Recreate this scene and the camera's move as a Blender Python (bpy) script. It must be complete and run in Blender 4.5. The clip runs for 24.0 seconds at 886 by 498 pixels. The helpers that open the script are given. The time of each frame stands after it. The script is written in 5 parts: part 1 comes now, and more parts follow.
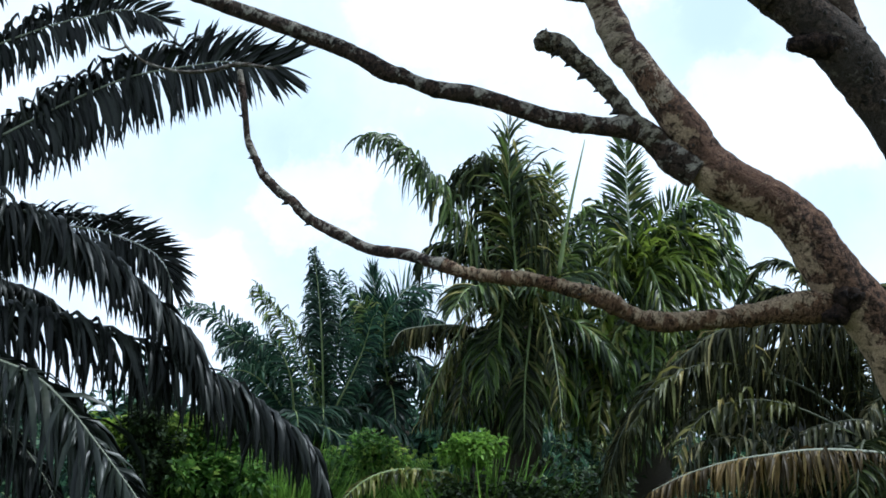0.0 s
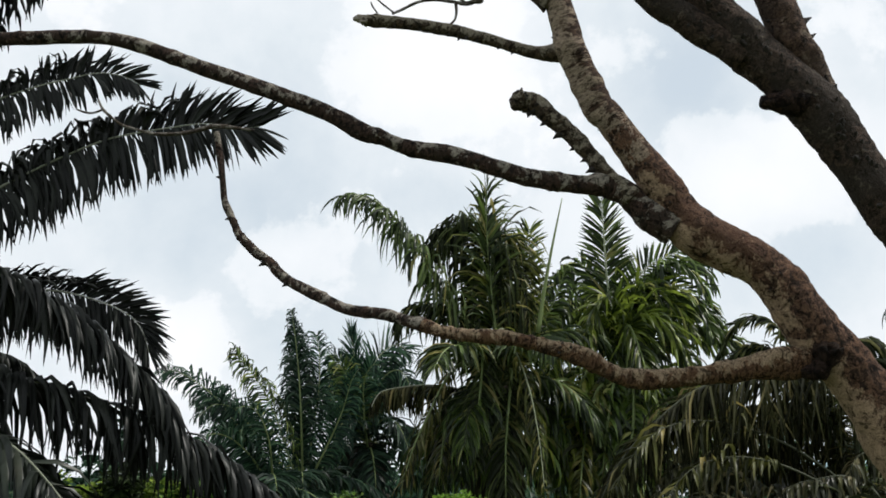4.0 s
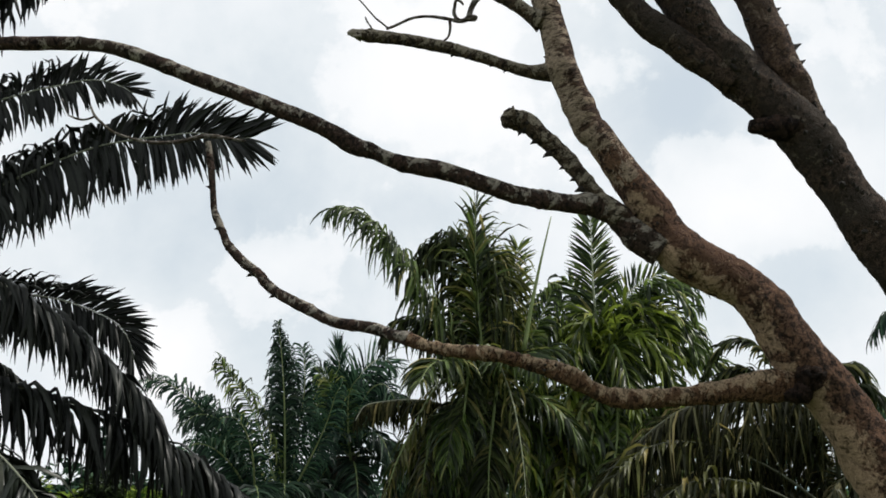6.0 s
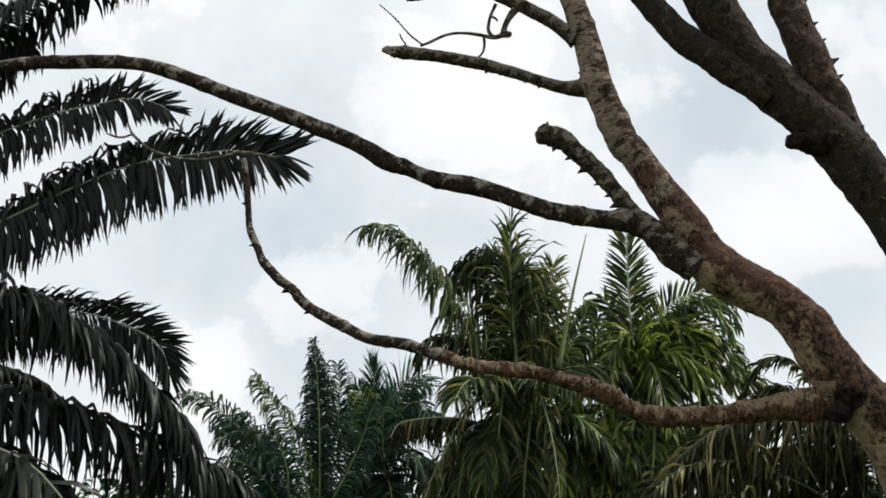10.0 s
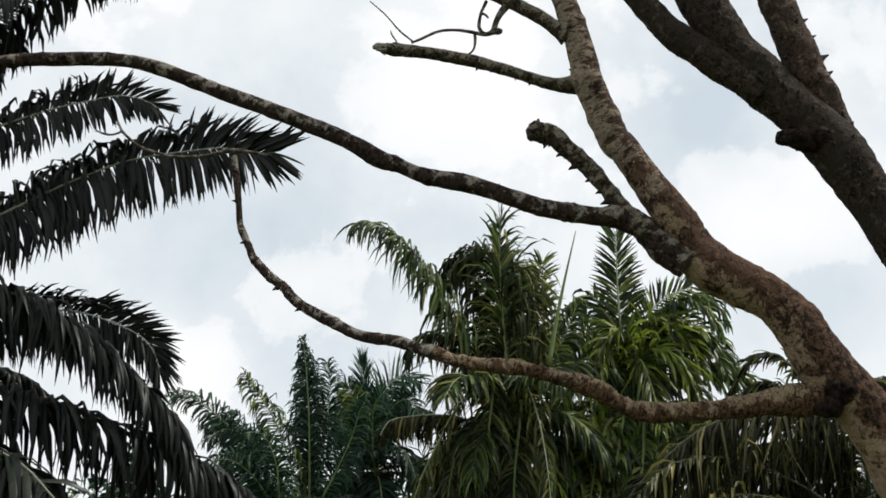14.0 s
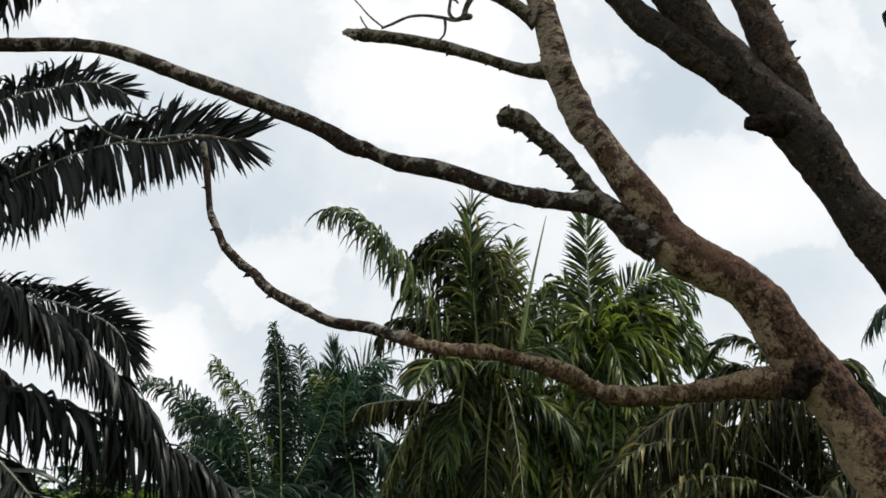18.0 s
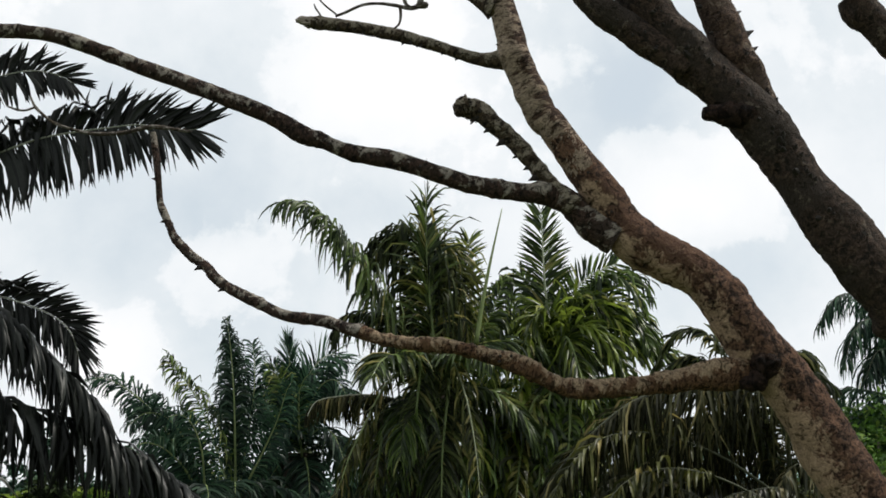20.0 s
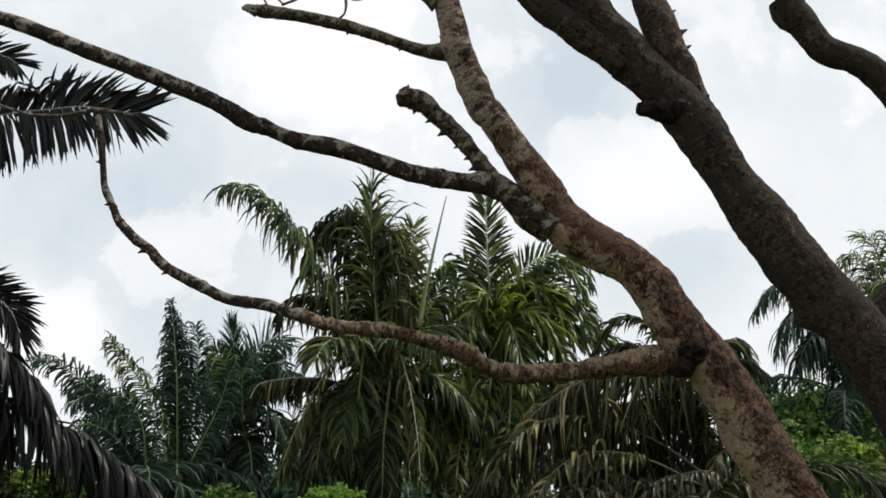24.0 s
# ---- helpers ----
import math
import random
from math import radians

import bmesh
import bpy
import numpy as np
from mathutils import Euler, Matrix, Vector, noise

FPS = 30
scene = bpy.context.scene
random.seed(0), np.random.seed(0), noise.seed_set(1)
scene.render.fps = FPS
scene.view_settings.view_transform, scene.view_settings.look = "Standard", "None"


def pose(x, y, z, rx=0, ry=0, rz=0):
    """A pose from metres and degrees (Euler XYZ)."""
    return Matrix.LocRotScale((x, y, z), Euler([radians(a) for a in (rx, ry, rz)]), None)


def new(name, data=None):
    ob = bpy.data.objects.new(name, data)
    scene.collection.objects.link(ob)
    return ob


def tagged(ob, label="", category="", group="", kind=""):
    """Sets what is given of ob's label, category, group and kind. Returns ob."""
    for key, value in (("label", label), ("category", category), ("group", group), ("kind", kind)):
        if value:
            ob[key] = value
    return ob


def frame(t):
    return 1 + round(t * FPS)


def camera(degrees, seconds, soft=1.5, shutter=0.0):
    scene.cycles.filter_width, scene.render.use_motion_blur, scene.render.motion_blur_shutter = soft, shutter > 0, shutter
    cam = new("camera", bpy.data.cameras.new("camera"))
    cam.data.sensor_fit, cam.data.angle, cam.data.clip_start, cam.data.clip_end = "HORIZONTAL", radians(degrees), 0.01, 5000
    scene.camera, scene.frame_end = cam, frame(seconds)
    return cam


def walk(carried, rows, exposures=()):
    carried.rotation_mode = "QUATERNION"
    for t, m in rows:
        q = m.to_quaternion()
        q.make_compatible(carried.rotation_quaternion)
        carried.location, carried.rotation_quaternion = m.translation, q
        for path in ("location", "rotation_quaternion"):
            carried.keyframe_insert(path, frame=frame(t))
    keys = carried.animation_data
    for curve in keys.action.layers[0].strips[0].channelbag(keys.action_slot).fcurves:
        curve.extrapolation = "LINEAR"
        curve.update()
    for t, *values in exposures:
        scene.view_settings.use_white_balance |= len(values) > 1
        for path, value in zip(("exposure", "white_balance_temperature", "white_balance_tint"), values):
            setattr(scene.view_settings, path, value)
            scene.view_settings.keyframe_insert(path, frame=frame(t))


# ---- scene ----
# Seconds, place, yaw, pitch and roll of a camera that is held in the hand and turned.
PATH = [
    (0, 0.006, -0.004, 1.599, 0.401, 10.264, -0.452),
    (0.5, 0.007, 0.005, 1.599, 0.167, 10.761, -0.752),
    (1, -0.000, 0.009, 1.597, 0.014, 11.469, -0.587),
    (1.5, 0.008, 0.014, 1.599, -0.196, 11.822, -0.489),
    (2, 0.009, 0.006, 1.599, -0.592, 12.420, -1.007),
    (2.5, 0.011, -0.007, 1.598, -0.372, 13.310, -1.094),
    (4.5, 0.008, 0.017, 1.600, -0.954, 13.384, -1.231),
    (5, 0.009, 0.007, 1.599, -1.238, 13.792, -0.782),
    (5.5, 0.007, -0.000, 1.599, -1.607, 14.199, -0.293),
    (6, 0.010, -0.006, 1.596, -1.390, 14.123, -0.031),
    (6.5, 0.009, -0.001, 1.598, -1.092, 14.173, 0.142),
    (7, 0.007, 0.006, 1.600, -0.954, 14.000, 0.176),
    (7.5, 0.012, 0.006, 1.601, -0.527, 14.327, 0.265),
    (8, 0.007, 0.008, 1.598, -0.500, 14.376, 0.337),
    (8.5, 0.009, -0.003, 1.598, -0.447, 14.604, 0.317),
    (9, 0.009, 0.002, 1.598, -0.353, 14.689, 0.173),
    (9.5, 0.016, 0.009, 1.593, -0.145, 14.937, 0.164),
    (10, 0.015, 0.007, 1.591, 0.497, 15.051, 0.459),
    (10.5, -0.003, 0.068, 1.593, 0.637, 15.395, 0.411),
    (11, -0.002, 0.013, 1.594, 0.866, 15.300, 0.447),
    (11.5, -0.003, 0.005, 1.596, 1.003, 15.007, 0.387),
    (13.5, 0.002, 0.003, 1.589, 0.437, 15.133, 0.413),
    (14, 0.002, 0.006, 1.586, -0.120, 14.943, 0.177),
    (14.5, 0.001, 0.012, 1.591, -0.409, 14.639, 0.030),
    (15, 0.001, 0.007, 1.591, -1.160, 14.400, -0.294),
    (15.5, 0.001, -0.032, 1.584, -1.271, 14.173, -0.159),
    (16, 0.002, 0.006, 1.591, -1.194, 14.163, -0.183),
    (16.5, 0.001, 0.003, 1.583, -1.193, 14.130, -0.268),
    (17, 0.000, 0.000, 1.585, -1.153, 14.245, -0.266),
    (17.5, -0.003, 0.003, 1.588, -1.408, 14.239, -0.378),
    (19.5, 0.003, -0.007, 1.585, -3.252, 13.890, -1.039),
    (20, -0.003, 0.076, 1.595, -4.089, 13.845, -1.202),
    (20.5, 0.005, -0.079, 1.583, -4.265, 13.435, -0.996),
    (21, 0.004, -0.046, 1.589, -4.800, 13.402, -1.138),
    (21.5, 0.003, -0.040, 1.589, -5.112, 13.247, -1.189),
    (22, 0.002, -0.048, 1.593, -5.022, 13.297, -1.063),
    (22.5, 0.000, -0.043, 1.591, -4.952, 13.138, -1.021),
    (23, -0.001, -0.052, 1.595, -5.326, 12.771, -0.897),
    (23.5, 0.007, -0.045, 1.586, -6.114, 13.057, -0.837),
    (24, 0.016, -0.049, 1.579, -6.892, 12.979, -1.028),
]
cam = camera(43.68, 24.0, soft=1.7)
walk(cam, [(t, pose(x, y, z, 90 + pitch, 0, yaw) @ pose(0, 0, 0, 0, 0, roll)) for t, x, y, z, yaw, pitch, roll in PATH],
     [(0, 0.45, 5350, 6), (1.0, 0.34, 5350, 6), (2.0, 0.26, 5420, 7), (4.5, 0.07, 6420, 10), (24, 0.09, 6450, 10)])

# ---------------------------------------------------------------- light
SUN_ELEVATION, SUN_TURN = 56, 84


def nodes_of(owner):
    owner.use_nodes = True
    tree = owner.node_tree
    tree.nodes.clear()
    return tree


def node(tree, kind, **inputs):
    n = tree.nodes.new(kind)
    for key, value in inputs.items():
        key = key.replace("_", " ")
        if hasattr(value, "is_output"):
            tree.links.new(value, n.inputs[key])
        else:
            n.inputs[key].default_value = value
    return n


def math_node(tree, op, a, b=None):
    n = tree.nodes.new("ShaderNodeMath")
    n.operation = op
    for slot, v in enumerate((a, b)):
        if v is None:
            continue
        if hasattr(v, "is_output"):
            tree.links.new(v, n.inputs[slot])
        else:
            n.inputs[slot].default_value = v
    return n.outputs[0]


def ramp(tree, fac, stops):
    n = tree.nodes.new("ShaderNodeValToRGB")
    tree.links.new(fac, n.inputs[0])
    el = n.color_ramp.elements
    while len(el) < len(stops):
        el.new(0.5)
    for e, (p, c) in zip(el, stops):
        e.position = p
        e.color = (*c, 1) if len(c) == 3 else c
    return n.outputs[0]


def noise_node(tree, vec, scale, detail=4.0, rough=0.55, warp=0.0):
    n = tree.nodes.new("ShaderNodeTexNoise")
    tree.links.new(vec, n.inputs["Vector"])
    n.inputs["Scale"].default_value = scale
    n.inputs["Detail"].default_value = detail
    n.inputs["Roughness"].default_value = rough
    n.inputs["Distortion"].default_value = warp
    return n.outputs["Fac"]


def make_sky():
    world = bpy.data.worlds.new("sky")
    scene.world = world
    tree = nodes_of(world)
    sky = tree.nodes.new("ShaderNodeTexSky")
    sky.sky_type, sky.sun_disc = "NISHITA", False
    sky.sun_elevation, sky.sun_rotation = radians(SUN_ELEVATION), radians(SUN_TURN)
    clear = node(tree, "ShaderNodeBackground", Color=sky.outputs[0], Strength=0.12)
    way = tree.nodes.new("ShaderNodeTexCoord").outputs["Generated"]
    # large soft sheets of cloud, and billows with sharper edges on top of them
    sheet = noise_node(tree, way, 3.2, 5, 0.5, 0.3)
    billow = noise_node(tree, way, 7.0, 8, 0.58, 0.15)
    crisp = noise_node(tree, way, 15.0, 9, 0.6, 0.1)
    both = math_node(tree, "ADD", math_node(tree, "MULTIPLY", sheet, 0.55), math_node(tree, "MULTIPLY", billow, 0.45))
    # heaped clouds: a way in the sky, how wide, how bright
    heap_sum, gap_sum = None, None
    for n, ((x, y, z), wide, gain) in enumerate(HEAPS + GAPS):
        v = Vector((x, y, z)).normalized()
        dot = tree.nodes.new("ShaderNodeVectorMath")
        dot.operation = "DISTANCE"
        tree.links.new(way, dot.inputs[0])
        dot.inputs[1].default_value = v
        near = math_node(tree, "SUBTRACT", 1.0, math_node(tree, "DIVIDE", dot.outputs["Value"], wide))
        near = math_node(tree, "MULTIPLY", math_node(tree, "MAXIMUM", near, 0.0), gain)
        if n < len(HEAPS):
            heap_sum = near if heap_sum is None else math_node(tree, "MAXIMUM", heap_sum, near)
        else:
            gap_sum = near if gap_sum is None else math_node(tree, "MAXIMUM", gap_sum, near)
    puff = math_node(tree, "ADD", heap_sum, math_node(tree, "MULTIPLY", math_node(tree, "SUBTRACT", math_node(tree, "ADD", math_node(tree, "MULTIPLY", billow, 0.5), math_node(tree, "MULTIPLY", crisp, 0.5)), 0.5), 0.7))
    edge = ramp(tree, puff, [(0.13, (0, 0, 0)), (0.165, (0.7,) * 3), (0.36, (1, 1, 1))])
    lumps = math_node(tree, "ADD", math_node(tree, "MULTIPLY", heap_sum, 0.3), math_node(tree, "MULTIPLY", edge, 0.17))
    thick = math_node(tree, "SUBTRACT", math_node(tree, "ADD", both, lumps), gap_sum)
    shade = ramp(tree, thick, CLOUD_STOPS)
    cloud = node(tree, "ShaderNodeBackground", Color=shade, Strength=1.0)
    cover = ramp(tree, thick, [(0.3, (0.85,) * 3), (0.48, (1.0,) * 3)])
    mix = tree.nodes.new("ShaderNodeMixShader")
    tree.links.new(cover, mix.inputs[0])
    tree.links.new(clear.outputs[0], mix.inputs[1])
    tree.links.new(cloud.outputs[0], mix.inputs[2])
    out = tree.nodes.new("ShaderNodeOutputWorld")
    tree.links.new(mix.outputs[0], out.inputs[0])


HEAPS = [
    ((3.609, 100, 40.76), 0.26, 0.24),
    ((28.51, 100, 30.112), 0.10, 0.33),
    ((34.387, 100, 30.694), 0.09, 0.3),
    ((-21.537, 100, 15.889), 0.07, 0.3),
    ((-25.35, 100, 17.524), 0.06, 0.2),
    ((-12.129, 100, 22.856), 0.12, 0.22),
    ((-30.417, 100, 50.139), 0.3, 0.16),
    ((42.307, 100, 46.835), 0.22, 0.2),
]
GAPS = [
    ((22.686, 100, 40.848), 0.14, 0.16),
    ((-16.658, 100, 30.442), 0.2, 0.09),
    ((37.943, 100, 23.114), 0.1, 0.2),
    ((-7.432, 100, 46.614), 0.1, 0.06),
    ((48.865, 100, 16.891), 0.12, 0.08),
]
CLOUD_STOPS = [(0.34, (0.655, 0.72, 0.76)), (0.46, (0.745, 0.795, 0.826)), (0.54, (0.828, 0.86, 0.882)), (0.64, (0.905, 0.92, 0.93)), (0.78, (0.965, 0.965, 0.965))]
make_sky()

sun = new("sun", bpy.data.lights.new("sun", "SUN"))
sun.data.energy, sun.data.angle, sun.data.color = 3.0, radians(6), (1.0, 0.95, 0.87)
sun.matrix_world = pose(0, 0, 30, 90 - SUN_ELEVATION, 0, 180 - SUN_TURN)


# ---------------------------------------------------------------- materials
def shader(tree, colour, rough, bump=None, strength=0.3, dist=0.01, through_light=0.0, through_colour=None, spec=0.4):
    b = tree.nodes.new("ShaderNodeBsdfPrincipled")
    tree.links.new(colour, b.inputs["Base Color"])
    if hasattr(rough, "is_output"):
        tree.links.new(rough, b.inputs["Roughness"])
    else:
        b.inputs["Roughness"].default_value = rough
    b.inputs["Specular IOR Level"].default_value = spec
    if bump is not None:
        bn = tree.nodes.new("ShaderNodeBump")
        tree.links.new(bump, bn.inputs["Height"])
        bn.inputs["Strength"].default_value, bn.inputs["Distance"].default_value = strength, dist
        tree.links.new(bn.outputs[0], b.inputs["Normal"])
    last = b.outputs[0]
    if through_light:
        tr = tree.nodes.new("ShaderNodeBsdfTranslucent")
        tree.links.new(through_colour or colour, tr.inputs[0])
        mix = tree.nodes.new("ShaderNodeMixShader")
        mix.inputs[0].default_value = through_light
        tree.links.new(last, mix.inputs[1])
        tree.links.new(tr.outputs[0], mix.inputs[2])
        last = mix.outputs[0]
    out = tree.nodes.new("ShaderNodeOutputMaterial")
    tree.links.new(last, out.inputs[0])


def material(name):
    m = bpy.data.materials.new(name)
    return m, nodes_of(m)


def blend(tree, fac, a, b, how="MIX"):
    n = tree.nodes.new("ShaderNodeMix")
    n.data_type, n.blend_type = "RGBA", how
    if hasattr(fac, "is_output"):
        tree.links.new(fac, n.inputs[0])
    else:
        n.inputs[0].default_value = fac
    for slot, v in ((6, a), (7, b)):
        if hasattr(v, "is_output"):
            tree.links.new(v, n.inputs[slot])
        else:
            n.inputs[slot].default_value = (*v, 1)
    return n.outputs[2]


def bark(name, dark, brown, lichen, amount=0.52, moss=(0.075, 0.06, 0.042), shift=0.0, grain=1.0, side=(0, 0, 1), lean=0.0, ring=1.0, black=0.42, low=None):
    """Bark with lichen patches; lean: how much more the lichen covers the side given; ring: how far patches lie across
    the limb; black: how much sooty growth; low: below which height, and how much more, the lichen covers that side.
    """
    m, t = material(name)
    skin = t.nodes.new("ShaderNodeAttribute")
    skin.attribute_name = "skin"
    co = skin.outputs["Vector"]
    move = t.nodes.new("ShaderNodeVectorMath")
    t.links.new(co, move.inputs[0])
    move.inputs[1].default_value = (shift, shift * 0.7, -shift)
    co = move.outputs[0]
    flat = t.nodes.new("ShaderNodeVectorMath")
    flat.operation = "MULTIPLY"
    t.links.new(co, flat.inputs[0])
    flat.inputs[1].default_value = (1, 1, ring)
    across = flat.outputs[0]
    wide, mid, small, fine = noise_node(t, co, 2.6, 4, 0.6, 0.5), noise_node(t, across, 11 * grain, 8, 0.66, 0.6), noise_node(t, across, 38 * grain, 7, 0.7, 0.8), noise_node(t, co, 150, 4, 0.65)
    base = blend(t, ramp(t, small, [(0.42, (0, 0, 0)), (0.58, (1, 1, 1))]), dark, brown)
    base = blend(t, ramp(t, wide, [(0.5, (0, 0, 0)), (0.6, (0.8,) * 3)]), base, moss)
    spots = math_node(t, "ADD", math_node(t, "MULTIPLY", mid, 0.66), math_node(t, "ADD", math_node(t, "MULTIPLY", small, 0.2), math_node(t, "MULTIPLY", wide, 0.14)))
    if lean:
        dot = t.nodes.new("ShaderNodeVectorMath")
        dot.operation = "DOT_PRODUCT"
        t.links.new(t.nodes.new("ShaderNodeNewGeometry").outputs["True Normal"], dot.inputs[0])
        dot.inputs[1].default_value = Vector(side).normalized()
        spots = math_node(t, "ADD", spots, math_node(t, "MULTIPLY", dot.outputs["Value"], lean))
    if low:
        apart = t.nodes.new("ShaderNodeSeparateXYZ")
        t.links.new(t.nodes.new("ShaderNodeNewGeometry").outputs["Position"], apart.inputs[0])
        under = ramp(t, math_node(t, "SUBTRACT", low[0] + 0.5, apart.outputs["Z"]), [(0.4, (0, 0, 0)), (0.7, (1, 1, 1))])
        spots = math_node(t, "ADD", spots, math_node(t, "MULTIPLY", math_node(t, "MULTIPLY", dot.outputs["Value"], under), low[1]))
    pale = blend(t, ramp(t, small, [(0.38, (0, 0, 0)), (0.62, (1, 1, 1))]), tuple(0.6 * v for v in lichen), lichen)
    base = blend(t, ramp(t, spots, [(amount - 0.012, (0, 0, 0)), (amount + 0.008, (0.6,) * 3), (amount + 0.05, (0.95,) * 3)]), base, pale)
    soot = noise_node(t, across, 21 * grain, 6, 0.7, 1.0)
    base = blend(t, 1.0, base, ramp(t, soot, [(black - 0.05, (0.22, 0.21, 0.2)), (black + 0.03, (1, 1, 1))]), "MULTIPLY")
    specks = ramp(t, noise_node(t, co, 60, 5, 0.75, 1.5), [(0.36, (0.3,) * 3), (0.45, (1, 1, 1))])
    base = blend(t, 0.8, base, specks, "MULTIPLY")
    base = blend(t, 0.6, base, ramp(t, fine, [(0.25, (0.4, 0.38, 0.36)), (0.7, (1.3, 1.28, 1.25))]), "MULTIPLY")
    high = math_node(t, "ADD", math_node(t, "MULTIPLY", small, 0.7), math_node(t, "ADD", math_node(t, "MULTIPLY", fine, 0.35), math_node(t, "MULTIPLY", mid, 0.6)))
    shader(t, base, 0.9, high, 1.0, 0.02, spec=0.15)
    return m


def leaf(name, dark, light, dry, dryness=0.86, rough=0.42, glow=0.22, gloss=0.22):
    m, t = material(name)
    isle = t.nodes.new("ShaderNodeNewGeometry").outputs["Random Per Island"]
    mine = t.nodes.new("ShaderNodeObjectInfo").outputs["Random"]
    pick = math_node(t, "FRACT", math_node(t, "ADD", isle, mine))
    co = t.nodes.new("ShaderNodeTexCoord").outputs["Object"]
    patch = noise_node(t, co, 2.3, 3)
    streak = noise_node(t, co, 38, 3)
    f = math_node(t, "ADD", math_node(t, "MULTIPLY", pick, 0.82), math_node(t, "MULTIPLY", patch, 0.18))
    c = ramp(t, f, [(0.1, tuple(0.55 * v for v in dark)), (0.4, dark), (0.72, light), (dryness, tuple(1.25 * v for v in light)), (min(dryness + 0.07, 0.99), dry)])
    c = blend(t, 0.6, c, ramp(t, streak, [(0.3, (0.6, 0.62, 0.6)), (0.7, (1.2, 1.2, 1.15))]), "MULTIPLY")
    shader(t, c, rough, streak, 0.15, 0.003, glow, spec=gloss)
    return m


def plain(name, a, b, scale=6, rough=0.8, spec=0.3, bump=0.3):
    m, t = material(name)
    co = t.nodes.new("ShaderNodeTexCoord").outputs["Object"]
    n1, n2 = noise_node(t, co, scale, 6, 0.6), noise_node(t, co, scale * 9, 4)
    c = blend(t, n1, a, b)
    c = blend(t, 0.5, c, ramp(t, n2, [(0.3, (0.6,) * 3), (0.7, (1.2,) * 3)]), "MULTIPLY")
    shader(t, c, rough, n2, bump, 0.01, spec=spec)
    return m


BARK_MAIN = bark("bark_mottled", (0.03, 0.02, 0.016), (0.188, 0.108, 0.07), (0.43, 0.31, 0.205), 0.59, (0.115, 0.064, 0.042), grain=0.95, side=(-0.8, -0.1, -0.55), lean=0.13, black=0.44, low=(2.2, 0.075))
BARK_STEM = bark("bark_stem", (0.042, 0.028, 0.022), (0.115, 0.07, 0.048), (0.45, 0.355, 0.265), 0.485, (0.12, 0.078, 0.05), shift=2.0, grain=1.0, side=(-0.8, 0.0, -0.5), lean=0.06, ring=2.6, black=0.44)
# Here and on bark_grey and bark_tan the pale patches gather on upward faces.
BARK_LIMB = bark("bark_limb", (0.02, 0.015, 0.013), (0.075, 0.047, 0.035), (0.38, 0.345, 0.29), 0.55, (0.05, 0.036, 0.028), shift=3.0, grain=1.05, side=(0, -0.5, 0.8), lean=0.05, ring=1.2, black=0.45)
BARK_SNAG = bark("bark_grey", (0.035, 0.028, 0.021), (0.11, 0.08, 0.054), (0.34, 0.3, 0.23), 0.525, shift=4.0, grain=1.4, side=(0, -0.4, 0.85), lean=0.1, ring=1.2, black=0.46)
BARK_LUMP = bark("bark_lump", (0.016, 0.011, 0.009), (0.05, 0.03, 0.021), (0.12, 0.085, 0.06), 0.62, (0.028, 0.018, 0.013), shift=6.0, black=0.5)
BARK_DARK = bark("bark_dark", (0.018, 0.0145, 0.012), (0.08, 0.055, 0.041), (0.145, 0.12, 0.095), 0.585, (0.04, 0.033, 0.027), shift=5.0, grain=1.1, side=(0.3, -0.3, -0.6), lean=0.03, black=0.4)
# Paler, warmer copy of BARK_DARK: sunlight on the upright branch, put into its colour.
BARK_DARK_LIT = bark("bark_dark_lit", (0.03, 0.021, 0.017), (0.13, 0.082, 0.058), (0.25, 0.195, 0.15), 0.56, (0.07, 0.05, 0.038), shift=8.0, grain=1.2, black=0.42)
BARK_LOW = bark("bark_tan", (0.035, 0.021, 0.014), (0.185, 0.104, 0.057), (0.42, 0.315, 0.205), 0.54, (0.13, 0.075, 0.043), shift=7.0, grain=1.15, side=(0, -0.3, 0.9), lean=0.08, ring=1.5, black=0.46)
BARK_TWIG = bark("bark_twig", (0.05, 0.042, 0.036), (0.1, 0.08, 0.065), (0.3, 0.28, 0.25), 0.52, shift=9.0)
THORN = plain("thorn_dark", (0.03, 0.024, 0.02), (0.018, 0.015, 0.013), 30)
BROKEN = plain("broken_wood", (0.3, 0.27, 0.22), (0.16, 0.13, 0.1), 20)
# Backlit palm: its dark look against the sky is put into the colour.
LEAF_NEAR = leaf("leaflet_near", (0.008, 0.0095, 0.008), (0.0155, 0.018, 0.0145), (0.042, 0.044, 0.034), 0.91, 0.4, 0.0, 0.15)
# Paler copy for the lowest frond, with the sky's sheen in its colour.
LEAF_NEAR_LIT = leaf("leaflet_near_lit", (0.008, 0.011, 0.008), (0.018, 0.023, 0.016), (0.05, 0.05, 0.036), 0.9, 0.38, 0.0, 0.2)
# Darker copy of LEAF_FAR: the shade between far fronds is put into its colour.
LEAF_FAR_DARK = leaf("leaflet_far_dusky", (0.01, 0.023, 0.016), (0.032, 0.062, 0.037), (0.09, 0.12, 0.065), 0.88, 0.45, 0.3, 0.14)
LEAF_GREY = leaf("leaflet_grey", (0.03, 0.034, 0.016), (0.1, 0.1, 0.045), (0.24, 0.21, 0.11), 0.72, 0.4, 0.35, 0.3)
# Shaded copy of LEAF_OLIVE for low fronds; the shade is in its colour.
LEAF_OLIVE_DARK = leaf("leaflet_olive_shaded", (0.03294, 0.03782, 0.0122), (0.1098, 0.1147, 0.0305), (0.3172, 0.2562, 0.0854), 0.8, 0.4, 0.4, 0.25)
